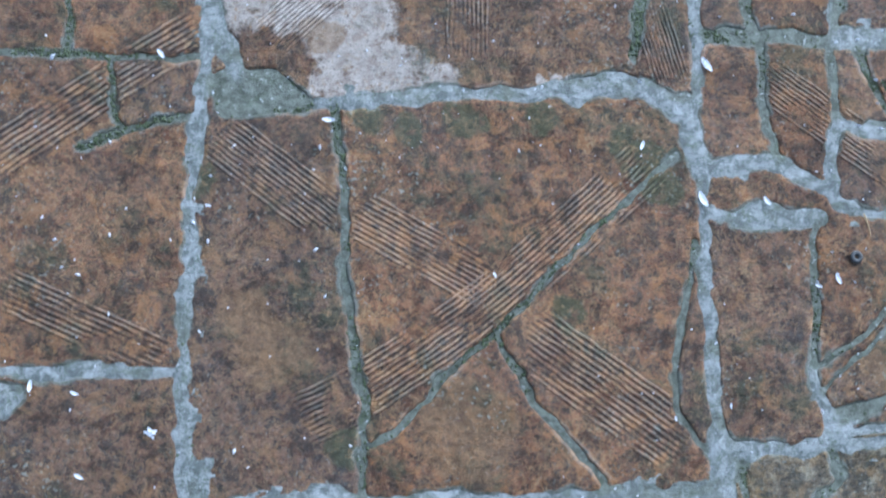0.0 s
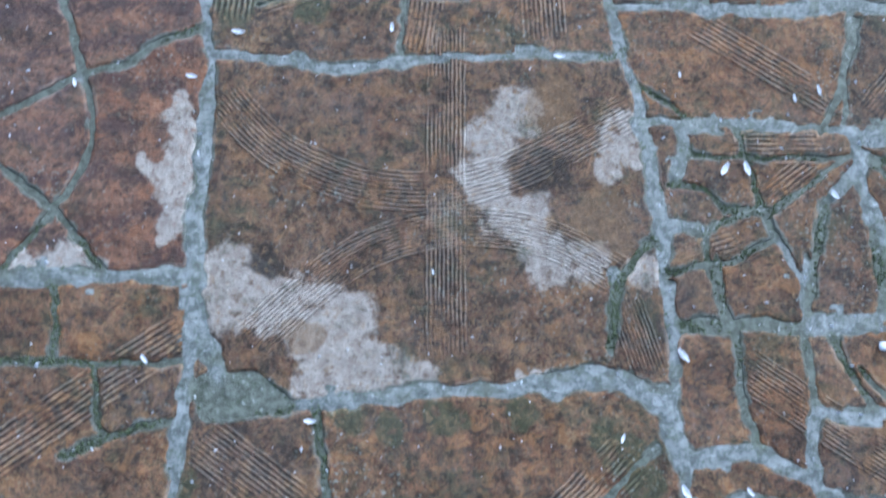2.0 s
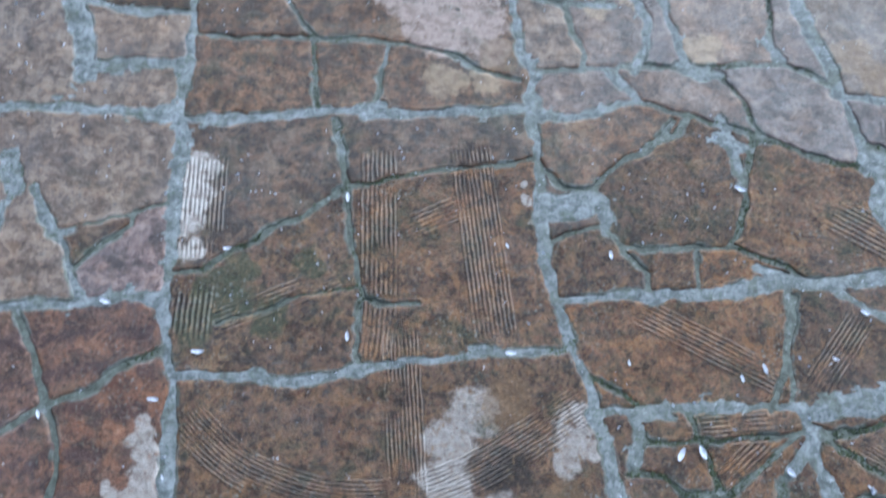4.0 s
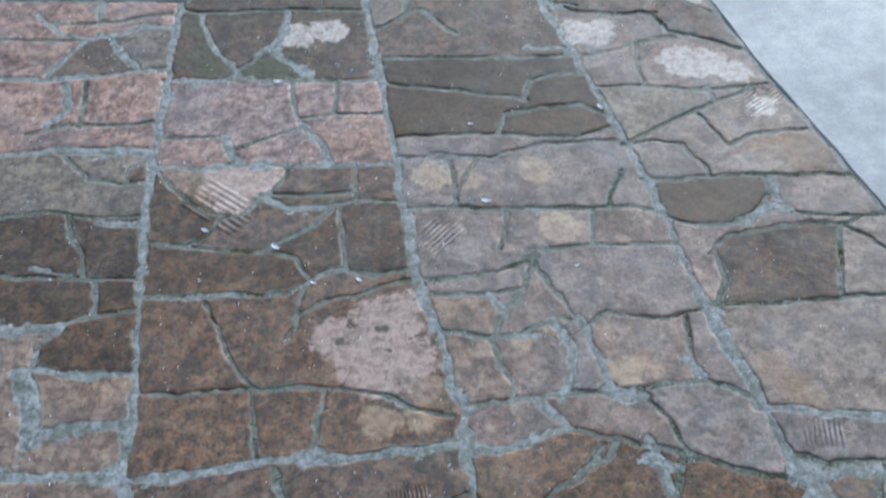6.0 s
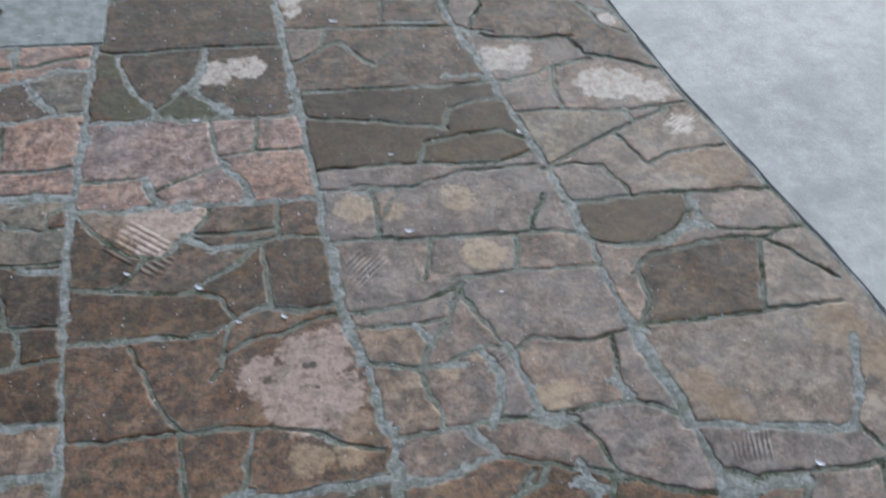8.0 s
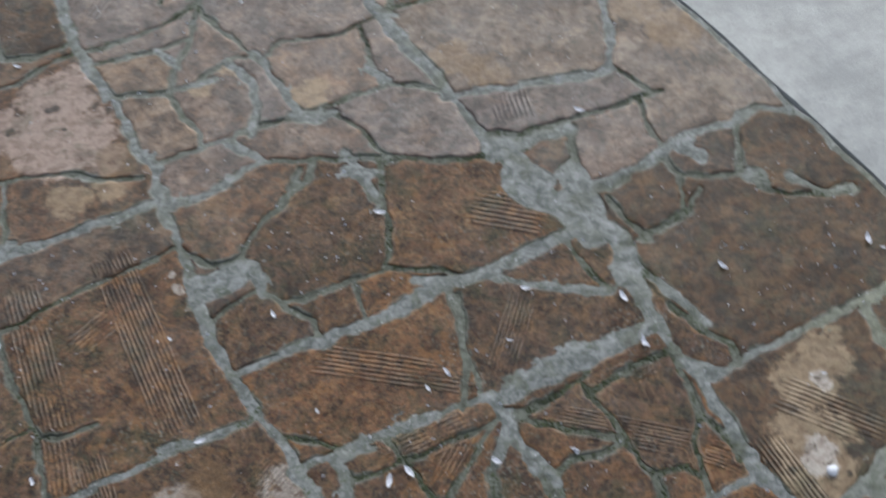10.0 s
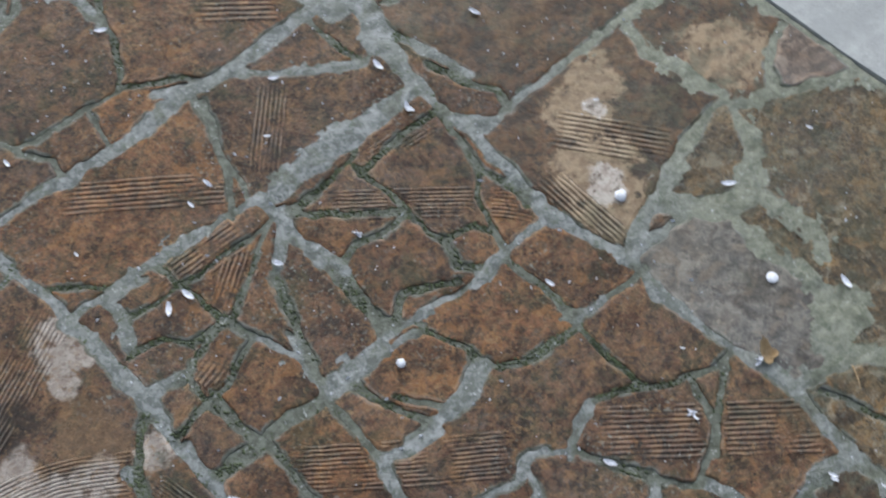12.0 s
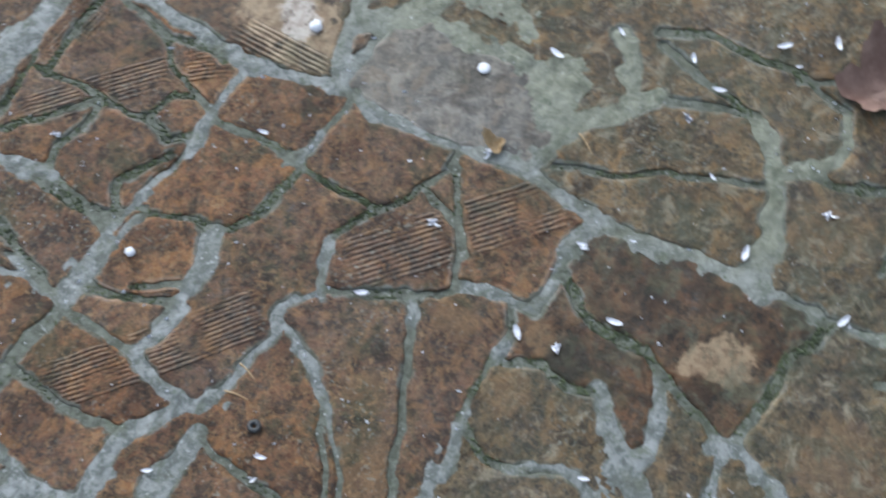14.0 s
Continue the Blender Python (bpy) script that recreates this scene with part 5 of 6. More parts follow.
stain('D cream', 'pale', [(1.024, 0.591, 0.051), (1.008, 0.549, 0.042), (1.06, 0.667, 0.038), (1.101, 0.692, 0.034), (0.967, 0.539, 0.024), (1.239, 0.629, 0.045), (1.265, 0.6, 0.035)])
stain('D cream', 'cream', [(1.019, 0.577, 0.024), (1.075, 0.664, 0.015)])
stain('D cream', 'dark', [(1.06, 0.568, 0.012), (1.036, 0.552, 0.009)])
stain('D five', 'ochre', [(1.124, 1.386, 0.042), (1.169, 1.309, 0.041), (1.198, 1.239, 0.04), (0.887, 1.313, 0.033), (0.92, 1.268, 0.032)])
stain('B five', 'rose', [(0.127, 1.778, 0.036), (0.181, 1.778, 0.036), (0.144, 1.724, 0.031)])
stain('B three', 'pale', [(0.334, 1.282, 0.027), (0.387, 1.275, 0.023)])
stain('C five', 'pale', [(0.682, 1.326, 0.027), (0.601, 1.418, 0.021), (0.548, 1.404, 0.016)])
stain('C six', 'pale', [(0.64, 1.627, 0.034), (0.461, 1.758, 0.031), (0.514, 1.745, 0.027), (0.626, 1.751, 0.027)])
stain('D nine', 'cream', [(0.935, 2.002, 0.04), (0.975, 1.996, 0.04), (1.016, 1.965, 0.03), (1.038, 1.865, 0.03), (0.756, 2.105, 0.035), (0.797, 2.1, 0.035), (0.995, 2.191, 0.02)])
stain('C ten', 'cream', [(0.417, 2.35, 0.022), (0.42, 2.31, 0.018)])
stain('D eight', 'ochre', [(1.072, 1.752, 0.047), (1.022, 1.779, 0.038)])
stain('D wet', 'ochre', [(1.17, 0.15, 0.017)])
stain('C zero', 'pale', [(0.959, 0.02, 0.026), (0.945, 0.045, 0.02)])
stain('C zero', 'ochre', [(1.116, 0.015, 0.03), (0.935, -0.108, 0.04), (1.131, -0.01, 0.025)])
stain('C low', 'ochre', [(0.816, 0.165, 0.021), (0.879, 0.171, 0.016)])
stain('C low', 'dark', [(0.873, 0.141, 0.021)])
stain('C shard4', 'ochre', [(0.686, 0.236, 0.031), (0.848, 0.253, 0.021), (0.74, 0.271, 0.021)])
stain('B large', 'moss', [(0.159, 0.456, 0.019), (0.204, 0.444, 0.017), (0.26, 0.456, 0.021), (0.34, 0.464, 0.016), (0.437, 0.434, 0.027), (0.465, 0.4, 0.02), (0.37, 0.264, 0.017), (0.163, 0.131, 0.019), (0.009, 0.381, 0.013)])
stain('B large', 'ochre', [(0.084, 0.219, 0.038), (0.274, 0.151, 0.049), (0.056, 0.25, 0.026)])
stain('B dark', 'moss', [(0.129, 2.094, 0.06), (0.216, 2.043, 0.049), (0.09, 2.199, 0.04)])
stain('B dark', 'cream', [(0.261, 2.15, 0.035), (0.322, 2.158, 0.031)])


def ridges(bm, ring, wear_relief):
    """The raised lines between the comb's teeth, where they cross this stone."""
    lo, hi = ring.min(0), ring.max(0)
    outline = [tuple(p) for p in ring]
    for width, teeth, way in combs:
        w = np.array(way)
        if (w.max(0) + width < lo).any() or (w.min(0) - width > hi).any():
            continue
        fine = [w[0]]
        for i in range(len(w) - 1):
            p0, p1, p2, p3 = w[max(i - 1, 0)], w[i], w[i + 1], w[min(i + 2, len(w) - 1)]
            k = max(2, round(float(np.linalg.norm(p2 - p1)) / 0.006))
            for s in (np.arange(k) + 1) / k:
                fine.append(0.5 * (2 * p1 + (p2 - p0) * s + (2 * p0 - 5 * p1 + 4 * p2 - p3) * s ** 2 + (3 * p1 - p0 - 3 * p2 + p3) * s ** 3))
        fine = np.array(fine)
        t = np.gradient(fine, axis=0)
        t /= np.linalg.norm(t, axis=1)[:, None] + 1e-9
        nrm = np.stack([-t[:, 1], t[:, 0]], 1)
        pitch = width / teeth
        for tooth in range(teeth + 1):
            off = (tooth - teeth / 2) * pitch
            run = []
            for step, (p, q) in enumerate(zip(fine, nrm)):
                wob = 0.0012 * noise.noise(Vector((p[0] * 60, p[1] * 60, tooth * 3.0)))
                c = p + q * (off + wob)
                worn = noise.noise(Vector((c[0] * 30, c[1] * 30, 11.0)))
                fade = min(1.0, max(0.0, 1.7 * (worn + 0.50))) * min(1.0, (0.5 + min(step, len(fine) - 1 - step)) / 5)
                ok = fade > 0.05 and inside(outline, c[0] + 0.003 * q[0], c[1] + 0.003 * q[1]) and inside(outline, c[0] - 0.003 * q[0], c[1] - 0.003 * q[1])
                if ok:
                    high = 0.0004 + 0.0010 * fade
                    row = []
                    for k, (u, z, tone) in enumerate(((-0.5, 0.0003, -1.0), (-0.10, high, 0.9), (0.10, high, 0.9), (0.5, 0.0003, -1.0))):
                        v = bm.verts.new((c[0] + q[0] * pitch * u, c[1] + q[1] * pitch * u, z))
                        v[wear_relief] = tone * fade
                        row.append(v)
                    run.append(row)
                if not ok or step == len(fine) - 1:
                    for a, b in zip(run, run[1:]):
                        for k in range(3):
                            bm.faces.new((a[k], b[k], b[k + 1], a[k + 1]))
                    run = []


materials = {}


def usual_kind(x, y):
    """Stones differ by part of the yard: rusty near, mauve and pale far off, dark and wet by the kerb."""
    if x > 1.0 and y < 0.9:
        return "green" if x > 1.12 else "wet"
    if x > 0.42 and y > 1.25:
        return "mauve"
    if y > 1.0:
        return "russet"
    return "brown"


def material_for(ring):
    middle = ring.mean(0)
    outline = [tuple(p) for p in ring]
    lo, hi = ring.min(0), ring.max(0)
    named = [kind for kind, x, y in KINDS if lo[0] < x < hi[0] and lo[1] < y < hi[1] and inside(outline, x, y)]
    kind = named[0] if named else usual_kind(*middle)
    own = sorted({slab for slab, tone, spots in PATCHES for x, y, r in spots if lo[0] < x < hi[0] and lo[1] < y < hi[1] and inside(outline, x, y)})
    key = "_".join(["stone", kind, *own]).replace(" ", "_")
    if key not in materials:
        materials[key] = stone_material(key, kind, [(tone, spots) for slab, tone, spots in PATCHES if slab in own])
    return materials[key]


def link_mesh(name, bm, material, parent=None, at=(0, 0, 0)):
    bmesh.ops.recalc_face_normals(bm, faces=bm.faces)
    me = bpy.data.meshes.new(name)
    bm.to_mesh(me)
    bm.free()
    me.materials.append(material)
    ob = new(name, me)
    ob.location = at
    if parent:
        ob.parent = parent
    return ob


def mortar_bed():
    """The bed between and under the stones: mortar up to their edges, deep and mossy in the cracks."""
    x, y, room, fill = GX[::2, ::2], GY[::2, ::2], ROOM[::2, ::2], FILL[::2, ::2]
    rough = 0.0009 * cloud(x, y, 26, 21) + 0.0008 * cloud(x, y, 90, 22) + 0.0005 * cloud(x, y, 190, 23)
    z = -0.0018 + 0.0016 * fill + rough + 0.0008 * fill * np.clip(-room / 0.006, 0, 1)
    z -= 0.008 * np.clip((-np.minimum(EDGE - GX, END - GY)[::2, ::2] - 0.006) / 0.006, 0, 1)
    ny, nx = x.shape
    index = np.full((ny, nx), -1)
    open_cell = room < 0.009
    keep = open_cell[:-1, :-1] | open_cell[1:, :-1] | open_cell[:-1, 1:] | open_cell[1:, 1:]
    used = np.zeros((ny, nx), bool)
    for dj, di in ((0, 0), (0, 1), (1, 0), (1, 1)):
        used[dj:ny - 1 + dj, di:nx - 1 + di] |= keep
    index[used] = np.arange(used.sum())
    faces = np.stack([index[:-1, :-1][keep], index[:-1, 1:][keep], index[1:, 1:][keep], index[1:, :-1][keep]], 1)
    me = bpy.data.meshes.new("pavement")
    me.from_pydata(np.stack([x[used], y[used], z[used]], 1).tolist(), [], faces.tolist())
    me.shade_smooth()
    me.attributes.new("fill", "FLOAT", "POINT").data.foreach_set("value", fill[used].astype(np.float32))
    me.materials.append(MORTAR)
    return new("pavement", me)


pavement = tagged(mortar_bed(), "broken terracotta slabs laid in grey mossy mortar, damp", "pavement", kind="structure")

for count, (outer, holes) in enumerate(outlines()):
    gap = 0.0026 if outer[:, 1].mean() < 1.2 else 0.0036
    rings = [even(xy, gap) for xy in (outer, *holes)]
    ring = rings[0]
    cx, cy = ring.mean(0)
    bm = bmesh.new()
    wear_relief, smear = bm.verts.layers.float.new("wear_relief"), bm.verts.layers.float.new("smear")
    ridges(bm, ring, wear_relief)
    lift = 0.0008 + 0.0006 * math.sin(count * 2.399)
    tip = (0.003 * math.sin(count * 1.7), 0.003 * math.cos(count * 2.9))
    rim, bounds = [], []
    for edge in rings:
        loops = []
        for inset, z in ((0.0, -0.016), (0.0, -0.0016), (0.0011, -0.0006), (0.0018, -0.0001), (0.0030, 0.0002)):
            moved = edge + inward(edge) * inset
            edge = np.where((sample(ROOM, moved) > sample(ROOM, edge) + 0.4 * inset)[:, None], moved, edge + inward(edge) * inset * 0.08)
            loops.append([bm.verts.new((x, y, z)) for x, y in edge])
            if z > -0.01 and inset < 0.0025:
                over = np.clip(0.30 + 1.3 * cloud(edge[:, 0], edge[:, 1], 30, 35) + 0.7 * cloud(edge[:, 0], edge[:, 1], 95, 36), 0, 1)
                for v, w in zip(loops[-1], over):
                    v[smear] = w * (1.0 if inset < 0.0015 else 0.75)
            if 0 < inset < 0.0025:
                rub = np.clip(0.25 + 1.1 * cloud(edge[:, 0], edge[:, 1], 24, 31) + 0.5 * cloud(edge[:, 0], edge[:, 1], 80, 32), 0, 1) * (1.0 if inset < 0.0015 else 0.7)
                for v, w in zip(loops[-1], rub):
                    v[wear_relief] = w
        n = len(edge)
        for a, b in zip(loops, loops[1:]):
            for i in range(n):
                bm.faces.new((a[i], a[(i + 1) % n], b[(i + 1) % n], b[i])).smooth = True
        bounds += [(len(rim) + i, len(rim) + (i + 1) % n) for i in range(n)]
        rim += loops[-1]
    flat, _, tris, origin, _, _ = delaunay_2d_cdt([v.co.xy for v in rim], bounds, [], 4, 1e-6)
    top = [rim[o[0]] if o else bm.verts.new((p.x, p.y, 0.0002)) for p, o in zip(flat, origin)]
    for tri in tris:
        if bm.faces.get([top[k] for k in tri]) is None:
            bm.faces.new([top[k] for k in tri])
    for v in bm.verts:
        v.co.z += lift + tip[0] * (v.co.x - cx) + tip[1] * (v.co.y - cy)
        v.co.x -= cx
        v.co.y -= cy
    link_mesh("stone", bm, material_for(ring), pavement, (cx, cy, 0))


def moss_growth():
    """Small cushions of moss in the narrow cracks and along the edges of the mortar."""
    rng = np.random.RandomState(7)
    grown = cloud(GX, GY, 7, 41) + 0.6 * cloud(GX, GY, 25, 42) - 0.75 * FILL + 0.45 * rng.uniform(-1, 1, GX.shape)
    spots = np.argwhere((ROOM < 0.0012) & (ROOM > -0.005) & (grown > 0.30) & (GX > -0.3) & (GY > -0.15) & (GY < 2.5))
    spots = spots[rng.permutation(len(spots))[:9000]]
    verts, faces = [], []
    for j, i in spots.tolist():
        x, y = X0 + CELL * (i + rng.rand()), Y0 + CELL * (j + rng.rand())
        r, base, turn = rng.uniform(0.0009, 0.0022), len(verts), rng.rand() * 6
        for size, z in ((1.0, -0.0035), (0.7, -0.0008 + r * 0.3)):
            verts += [(x + size * r * math.cos(a * 1.257 + turn), y + size * r * math.sin(a * 1.257 + turn), z) for a in range(5)]
        verts.append((x, y, -0.0004 + r * 0.5))
        for a in range(5):
            b = (a + 1) % 5
            faces += [(base + a, base + b, base + 5 + b, base + 5 + a), (base + 5 + a, base + 5 + b, base + 10)]
    me = bpy.data.meshes.new("moss")
    me.from_pydata(verts, [], faces)
    me.materials.append(MOSS)
    return new("moss", me)


tagged(moss_growth(), "dark green moss growing in the cracks between stones", "moss", kind="stuff")


# ---- the pale concrete beside and beyond the paving ----
def kerb_x(y):
    line = KERB
    for (x0, y0), (x1, y1) in zip(line, line[1:]):
        if y <= y1:
            return x0 + (x1 - x0) * (y - y0) / (y1 - y0)
    return line[-1][0] + (y - line[-1][1]) * (line[-1][0] - line[-2][0]) / (line[-1][1] - line[-2][1])


def concrete_apron():
    bm = bmesh.new()
    rows = [-0.6 + 0.05 * i for i in range(73)]
    columns = [0, 0.004, 0.03, 0.08, 0.2, 0.4, 0.8, 1.6, 3.2]
    grid = []
    for y in rows:
        x0 = kerb_x(y) + 0.003 + 0.004 * noise.noise(Vector((y * 14, 0, 0)))
        grid.append([bm.verts.new((x0 + c, y, -0.02 if k == 0 else 0.0014 + 0.0006 * noise.noise(Vector((x0 + c, y, 0)) * 5))) for k, c in enumerate(columns)])
    for a, b in zip(grid, grid[1:]):
        for k in range(len(columns) - 1):
            bm.faces.new((a[k], a[k + 1], b[k + 1], b[k])).smooth = False
    return bm


apron = link_mesh("concrete_apron", concrete_apron(), CONCRETE)
tagged(apron, "pale grey dry concrete floor beside the paving", "concrete floor", kind="structure")


def concrete_strip():
    bm = bmesh.new()
    def z(x, y):
        return 0.002 + 0.0005 * noise.noise(Vector((x * 6, y * 6, 4)))
    near = [(-0.46 + 0.02 * i, 2.330 - 0.108 * 0.02 * i) for i in range(27)]
    near = [(x, y) for x, y in near if x < 0.064] + [(0.068, 2.272), (0.078, 2.40)] + [(0.09 + 0.02 * i, 2.409 - 0.0016 * i) for i in range(15)] + [(0.385, 2.385)]
    prev = None
    for x, y in near:
        wob = 0.003 * noise.noise(Vector((x * 30, y * 30, 1)))
        row = [bm.verts.new((x, y + wob, -0.02)), bm.verts.new((x, y + wob + 0.002, z(x, y)))] + [bm.verts.new((x, y + (3.0 - y) * k / 8, z(x, y + k))) for k in range(1, 9)]
        if prev:
            for k in range(9):
                bm.faces.new((prev[k], row[k], row[k + 1], prev[k + 1])).smooth = False
        prev = row
    return bm


strip = link_mesh("concrete_strip", concrete_strip(), DAMP)
tagged(strip, "damp grey concrete strip at the end of the paving", "concrete floor", kind="structure")

bm = bmesh.new()
bmesh.ops.create_grid(bm, x_segments=40, y_segments=40, size=60)
for v in bm.verts:
    v.co.z = -0.006
ground = link_mesh("ground", bm, CONCRETE)
tagged(ground, "plain grey concrete yard reaching out around the paving", "ground", kind="structure")


# ---- small things lying on the paving ----
def petal_mesh(length, bend):
    bm = bmesh.new()
    grid = []
    for i in range(7):
        u = i / 6
        w = length * 0.19 * math.sin(math.pi * (0.08 + 0.86 * u)) ** 0.8
        grid.append([bm.verts.new(((u - 0.5) * length, v * w, 0.0016 + 0.10 * length * v * v + bend * length * (u - 0.5) ** 2)) for v in (-1, -0.4, 0.4, 1)])
    for a, b in zip(grid, grid[1:]):
        for k in range(3):
            bm.faces.new((a[k], b[k], b[k + 1], a[k + 1])).smooth = True
    top = list(bm.faces)
    under = bmesh.ops.duplicate(bm, geom=top)
    for v in [g for g in under["geom"] if isinstance(g, bmesh.types.BMVert)]:
        v.co.z -= 0.0005
    return bm


def blossom_mesh(length):
    """A crumpled flower: three unequal petals folded over one another."""
    bm = bmesh.new()
    rng = random.Random(int(length * 1e6))
    for k in range(3):
        one = petal_mesh(length * rng.uniform(0.45, 0.85), rng.uniform(0.2, 1.4))
        bmesh.ops.rotate(one, verts=one.verts, matrix=Euler((rng.uniform(-0.7, 0.7), rng.uniform(-0.5, 0.2), rng.uniform(0, 6.28))).to_matrix())
        low = min(v.co.z for v in one.verts)
        bmesh.ops.translate(one, verts=one.verts, vec=(rng.uniform(-0.2, 0.2) * length, rng.uniform(-0.2, 0.2) * length, 0.0006 - low))
        me = bpy.data.meshes.new("blossom_piece")
        one.to_mesh(me)
        one.free()
        bm.from_mesh(me)
        bpy.data.meshes.remove(me)
    return bm


def pebble_mesh(length):
    bm = bmesh.new()
    bmesh.ops.create_icosphere(bm, subdivisions=2, radius=length / 2)
    for v in bm.verts:
        v.co *= 1 + 0.3 * noise.noise(v.co * 200)
        v.co.z = v.co.z * 0.6 + length * 0.27
    for f in bm.faces:
        f.smooth = True
    return bm


def disc_mesh(length):
    bm = bmesh.new()
    rings = [(0.0, 0.30), (0.6, 0.26), (0.9, 0.16), (1.0, 0.05), (0.97, 0.0)]
    prev = None
    for r, z in rings:
        row = [bm.verts.new((r * length / 2 * math.cos(a * math.pi / 10), r * length / 2 * math.sin(a * math.pi / 10), z * length * 0.5 + 0.001)) for a in range(20)] if r else [bm.verts.new((0, 0, z * length * 0.5 + 0.001))]
        if prev and len(prev) == 1:
            for a in range(20):
                bm.faces.new((prev[0], row[a], row[(a + 1) % 20])).smooth = True
        elif prev:
            for a in range(20):
                bm.faces.new((prev[a], row[a], row[(a + 1) % 20], prev[(a + 1) % 20])).smooth = True
        prev = row
    return bm


LABELS = {
    "petal": ("curled white flower petal lying on the damp paving", "petal", "white petals"),
    "blossom": ("crumpled white blossom lying on the damp paving", "blossom", "white blossoms"),
    "pebble": ("small white pebble lying on the paving", "pebble", "white pebbles"),
    "disc": ("round white disc lying on a grey slab", "disc", "white discs"),
}


def scatter(kind, places):
    for k, (x, y, length, turn) in enumerate(places):
        if kind == "petal":
            bm = petal_mesh(length * 1.05, 0.25 + 0.5 * ((k * 37) % 10) / 10)
        else:
            bm = {"blossom": blossom_mesh, "pebble": pebble_mesh, "disc": disc_mesh}[kind](length)
        ob = link_mesh(kind, bm, PETAL, None, (x, y, 0.0015))
        ob.rotation_euler = (0, 0, radians(turn))
        label, category, group = LABELS[kind]
        tagged(ob, label, category, group)


STRAW = plain_material("dry_straw", (0.42, 0.30, 0.17), (0.30, 0.20, 0.10), 200.0, 0.6)


def twig(x0, y0, x1, y1):
    bm = bmesh.new()
    n, rings = 7, []
    length = math.hypot(x1 - x0, y1 - y0)
    for i in range(n):
        u = i / (n - 1)
        r = 0.0009 * (1.1 - 0.6 * u)
        rings.append([bm.verts.new(((u - 0.5) * length, 0.1 * length * math.sin(u * 3) * 0.4 + r * math.cos(a), 0.0015 + r * math.sin(a))) for a in (0, 1.26, 2.51, 3.77, 5.03)])
    for a, b in zip(rings, rings[1:]):
        for k in range(5):
            bm.faces.new((a[k], a[(k + 1) % 5], b[(k + 1) % 5], b[k])).smooth = True
    bm.faces.new(rings[0]), bm.faces.new(rings[-1])
    ob = link_mesh("straw", bm, STRAW, None, ((x0 + x1) / 2, (y0 + y1) / 2, 0.001))
    ob.rotation_euler = (0, 0, math.atan2(y1 - y0, x1 - x0))
    tagged(ob, "thin dry piece of straw lying on the paving", "straw", "straws")


scatter('petal', [(-0.041, 0.508, 0.011, -50), (0.127, 0.449, 0.012, 0), (0.295, 0.301, 0.006, -60), (-0.135, 0.175, 0.011, -94), (-0.094, 0.17, 0.008, -16), (-0.083, 0.094, 0.009, -26), (0.504, 0.531, 0.012, -71), (0.501, 0.387, 0.016, -61), (0.566, 0.389, 0.01, -51), (0.616, 0.305, 0.007, -20), (0.472, 0.169, 0.005, -80), (0.016, 0.356, 0.006, -8), (0.526, 0.183, 0.005, -90), (0.44, 0.44, 0.009, -109), (0.564, 0.743, 0.016, -121), (0.589, 0.745, 0.016, -75), (0.057, 1.027, 0.01, 4), (0.197, 0.903, 0.011, -90), (0.027, 0.889, 0.014, -3), (-0.081, 0.958, 0.013, -21)])
scatter('petal', [(-0.02, 0.831, 0.012, -7), (0.518, 1.005, 0.011, -85), (0.694, 1.098, 0.015, -27), (0.247, 0.612, 0.006, -75), (0.521, 0.859, 0.007, -83), (0.65, 0.835, 0.009, -80), (0.679, 0.844, 0.008, -66), (0.684, 0.717, 0.011, -45), (0.385, 0.876, 0.013, 0), (-0.005, 0.738, 0.006, -75), (-0.144, 0.817, 0.01, -75), (0.393, 1.022, 0.007, -63), (0.099, 1.669, 0.012, -31), (0.223, 2.018, 0.016, -5), (0.205, 1.621, 0.015, -42), (0.325, 1.541, 0.012, -45), (0.761, 1.893, 0.013, -64), (0.537, 1.687, 0.016, -12), (0.258, 1.542, 0.01, -28), (0.537, 1.873, 0.009, -5)])
scatter('petal', [(-0.127, 1.591, 0.006, -7), (0.652, 1.535, 0.007, -6), (0.49, 2.264, 0.016, -22), (0.088, 2.279, 0.008, -5), (1.005, 1.15, 0.015, -45), (0.814, 0.917, 0.012, -31), (1.052, 0.85, 0.013, -69), (0.918, 0.857, 0.016, -87), (0.911, 0.788, 0.013, -75), (0.679, 0.848, 0.01, -71), (0.202, 1.097, 0.012, -90), (1.239, 0.811, 0.016, -111), (1.249, 0.793, 0.007, -32), (1.052, 0.848, 0.013, -69), (0.91, 0.791, 0.014, -113), (1.124, 0.496, 0.016, -35), (0.895, 0.522, 0.009, -80), (1.083, 0.668, 0.006, -33), (0.765, 0.857, 0.008, -33), (1.138, 0.334, 0.016, -97)])
scatter('petal', [(0.816, 0.335, 0.012, -53), (1.337, 0.416, 0.012, -53), (1.244, 0.494, 0.008, -68), (0.976, 0.19, 0.008, -60), (0.87, 0.193, 0.011, -135), (0.508, 0.528, 0.013, -60), (0.685, 0.72, 0.008, -53), (0.895, 0.523, 0.011, -72), (1.196, 0.177, 0.013, -68), (1.11, 0.131, 0.008, -111), (1.277, 0.15, 0.015, -42), (1.059, 0.063, 0.016, 14), (0.93, 0.125, 0.015, -75), (0.869, 0.193, 0.015, -130), (1.053, -0.046, 0.015, -14), (0.816, 0.337, 0.012, -53), (0.636, 0.313, 0.011, -65), (1.309, 0.107, 0.015, -141), (1.197, 0.294, 0.01, -118), (0.978, 0.194, 0.01, -67)])
scatter('petal', [(1.009, 0.156, 0.006, -66), (1.212, 0.217, 0.012, -140), (1.264, 0.126, 0.007, -57), (0.791, 0.065, 0.01, -63), (0.954, 0.383, 0.005, -51)])
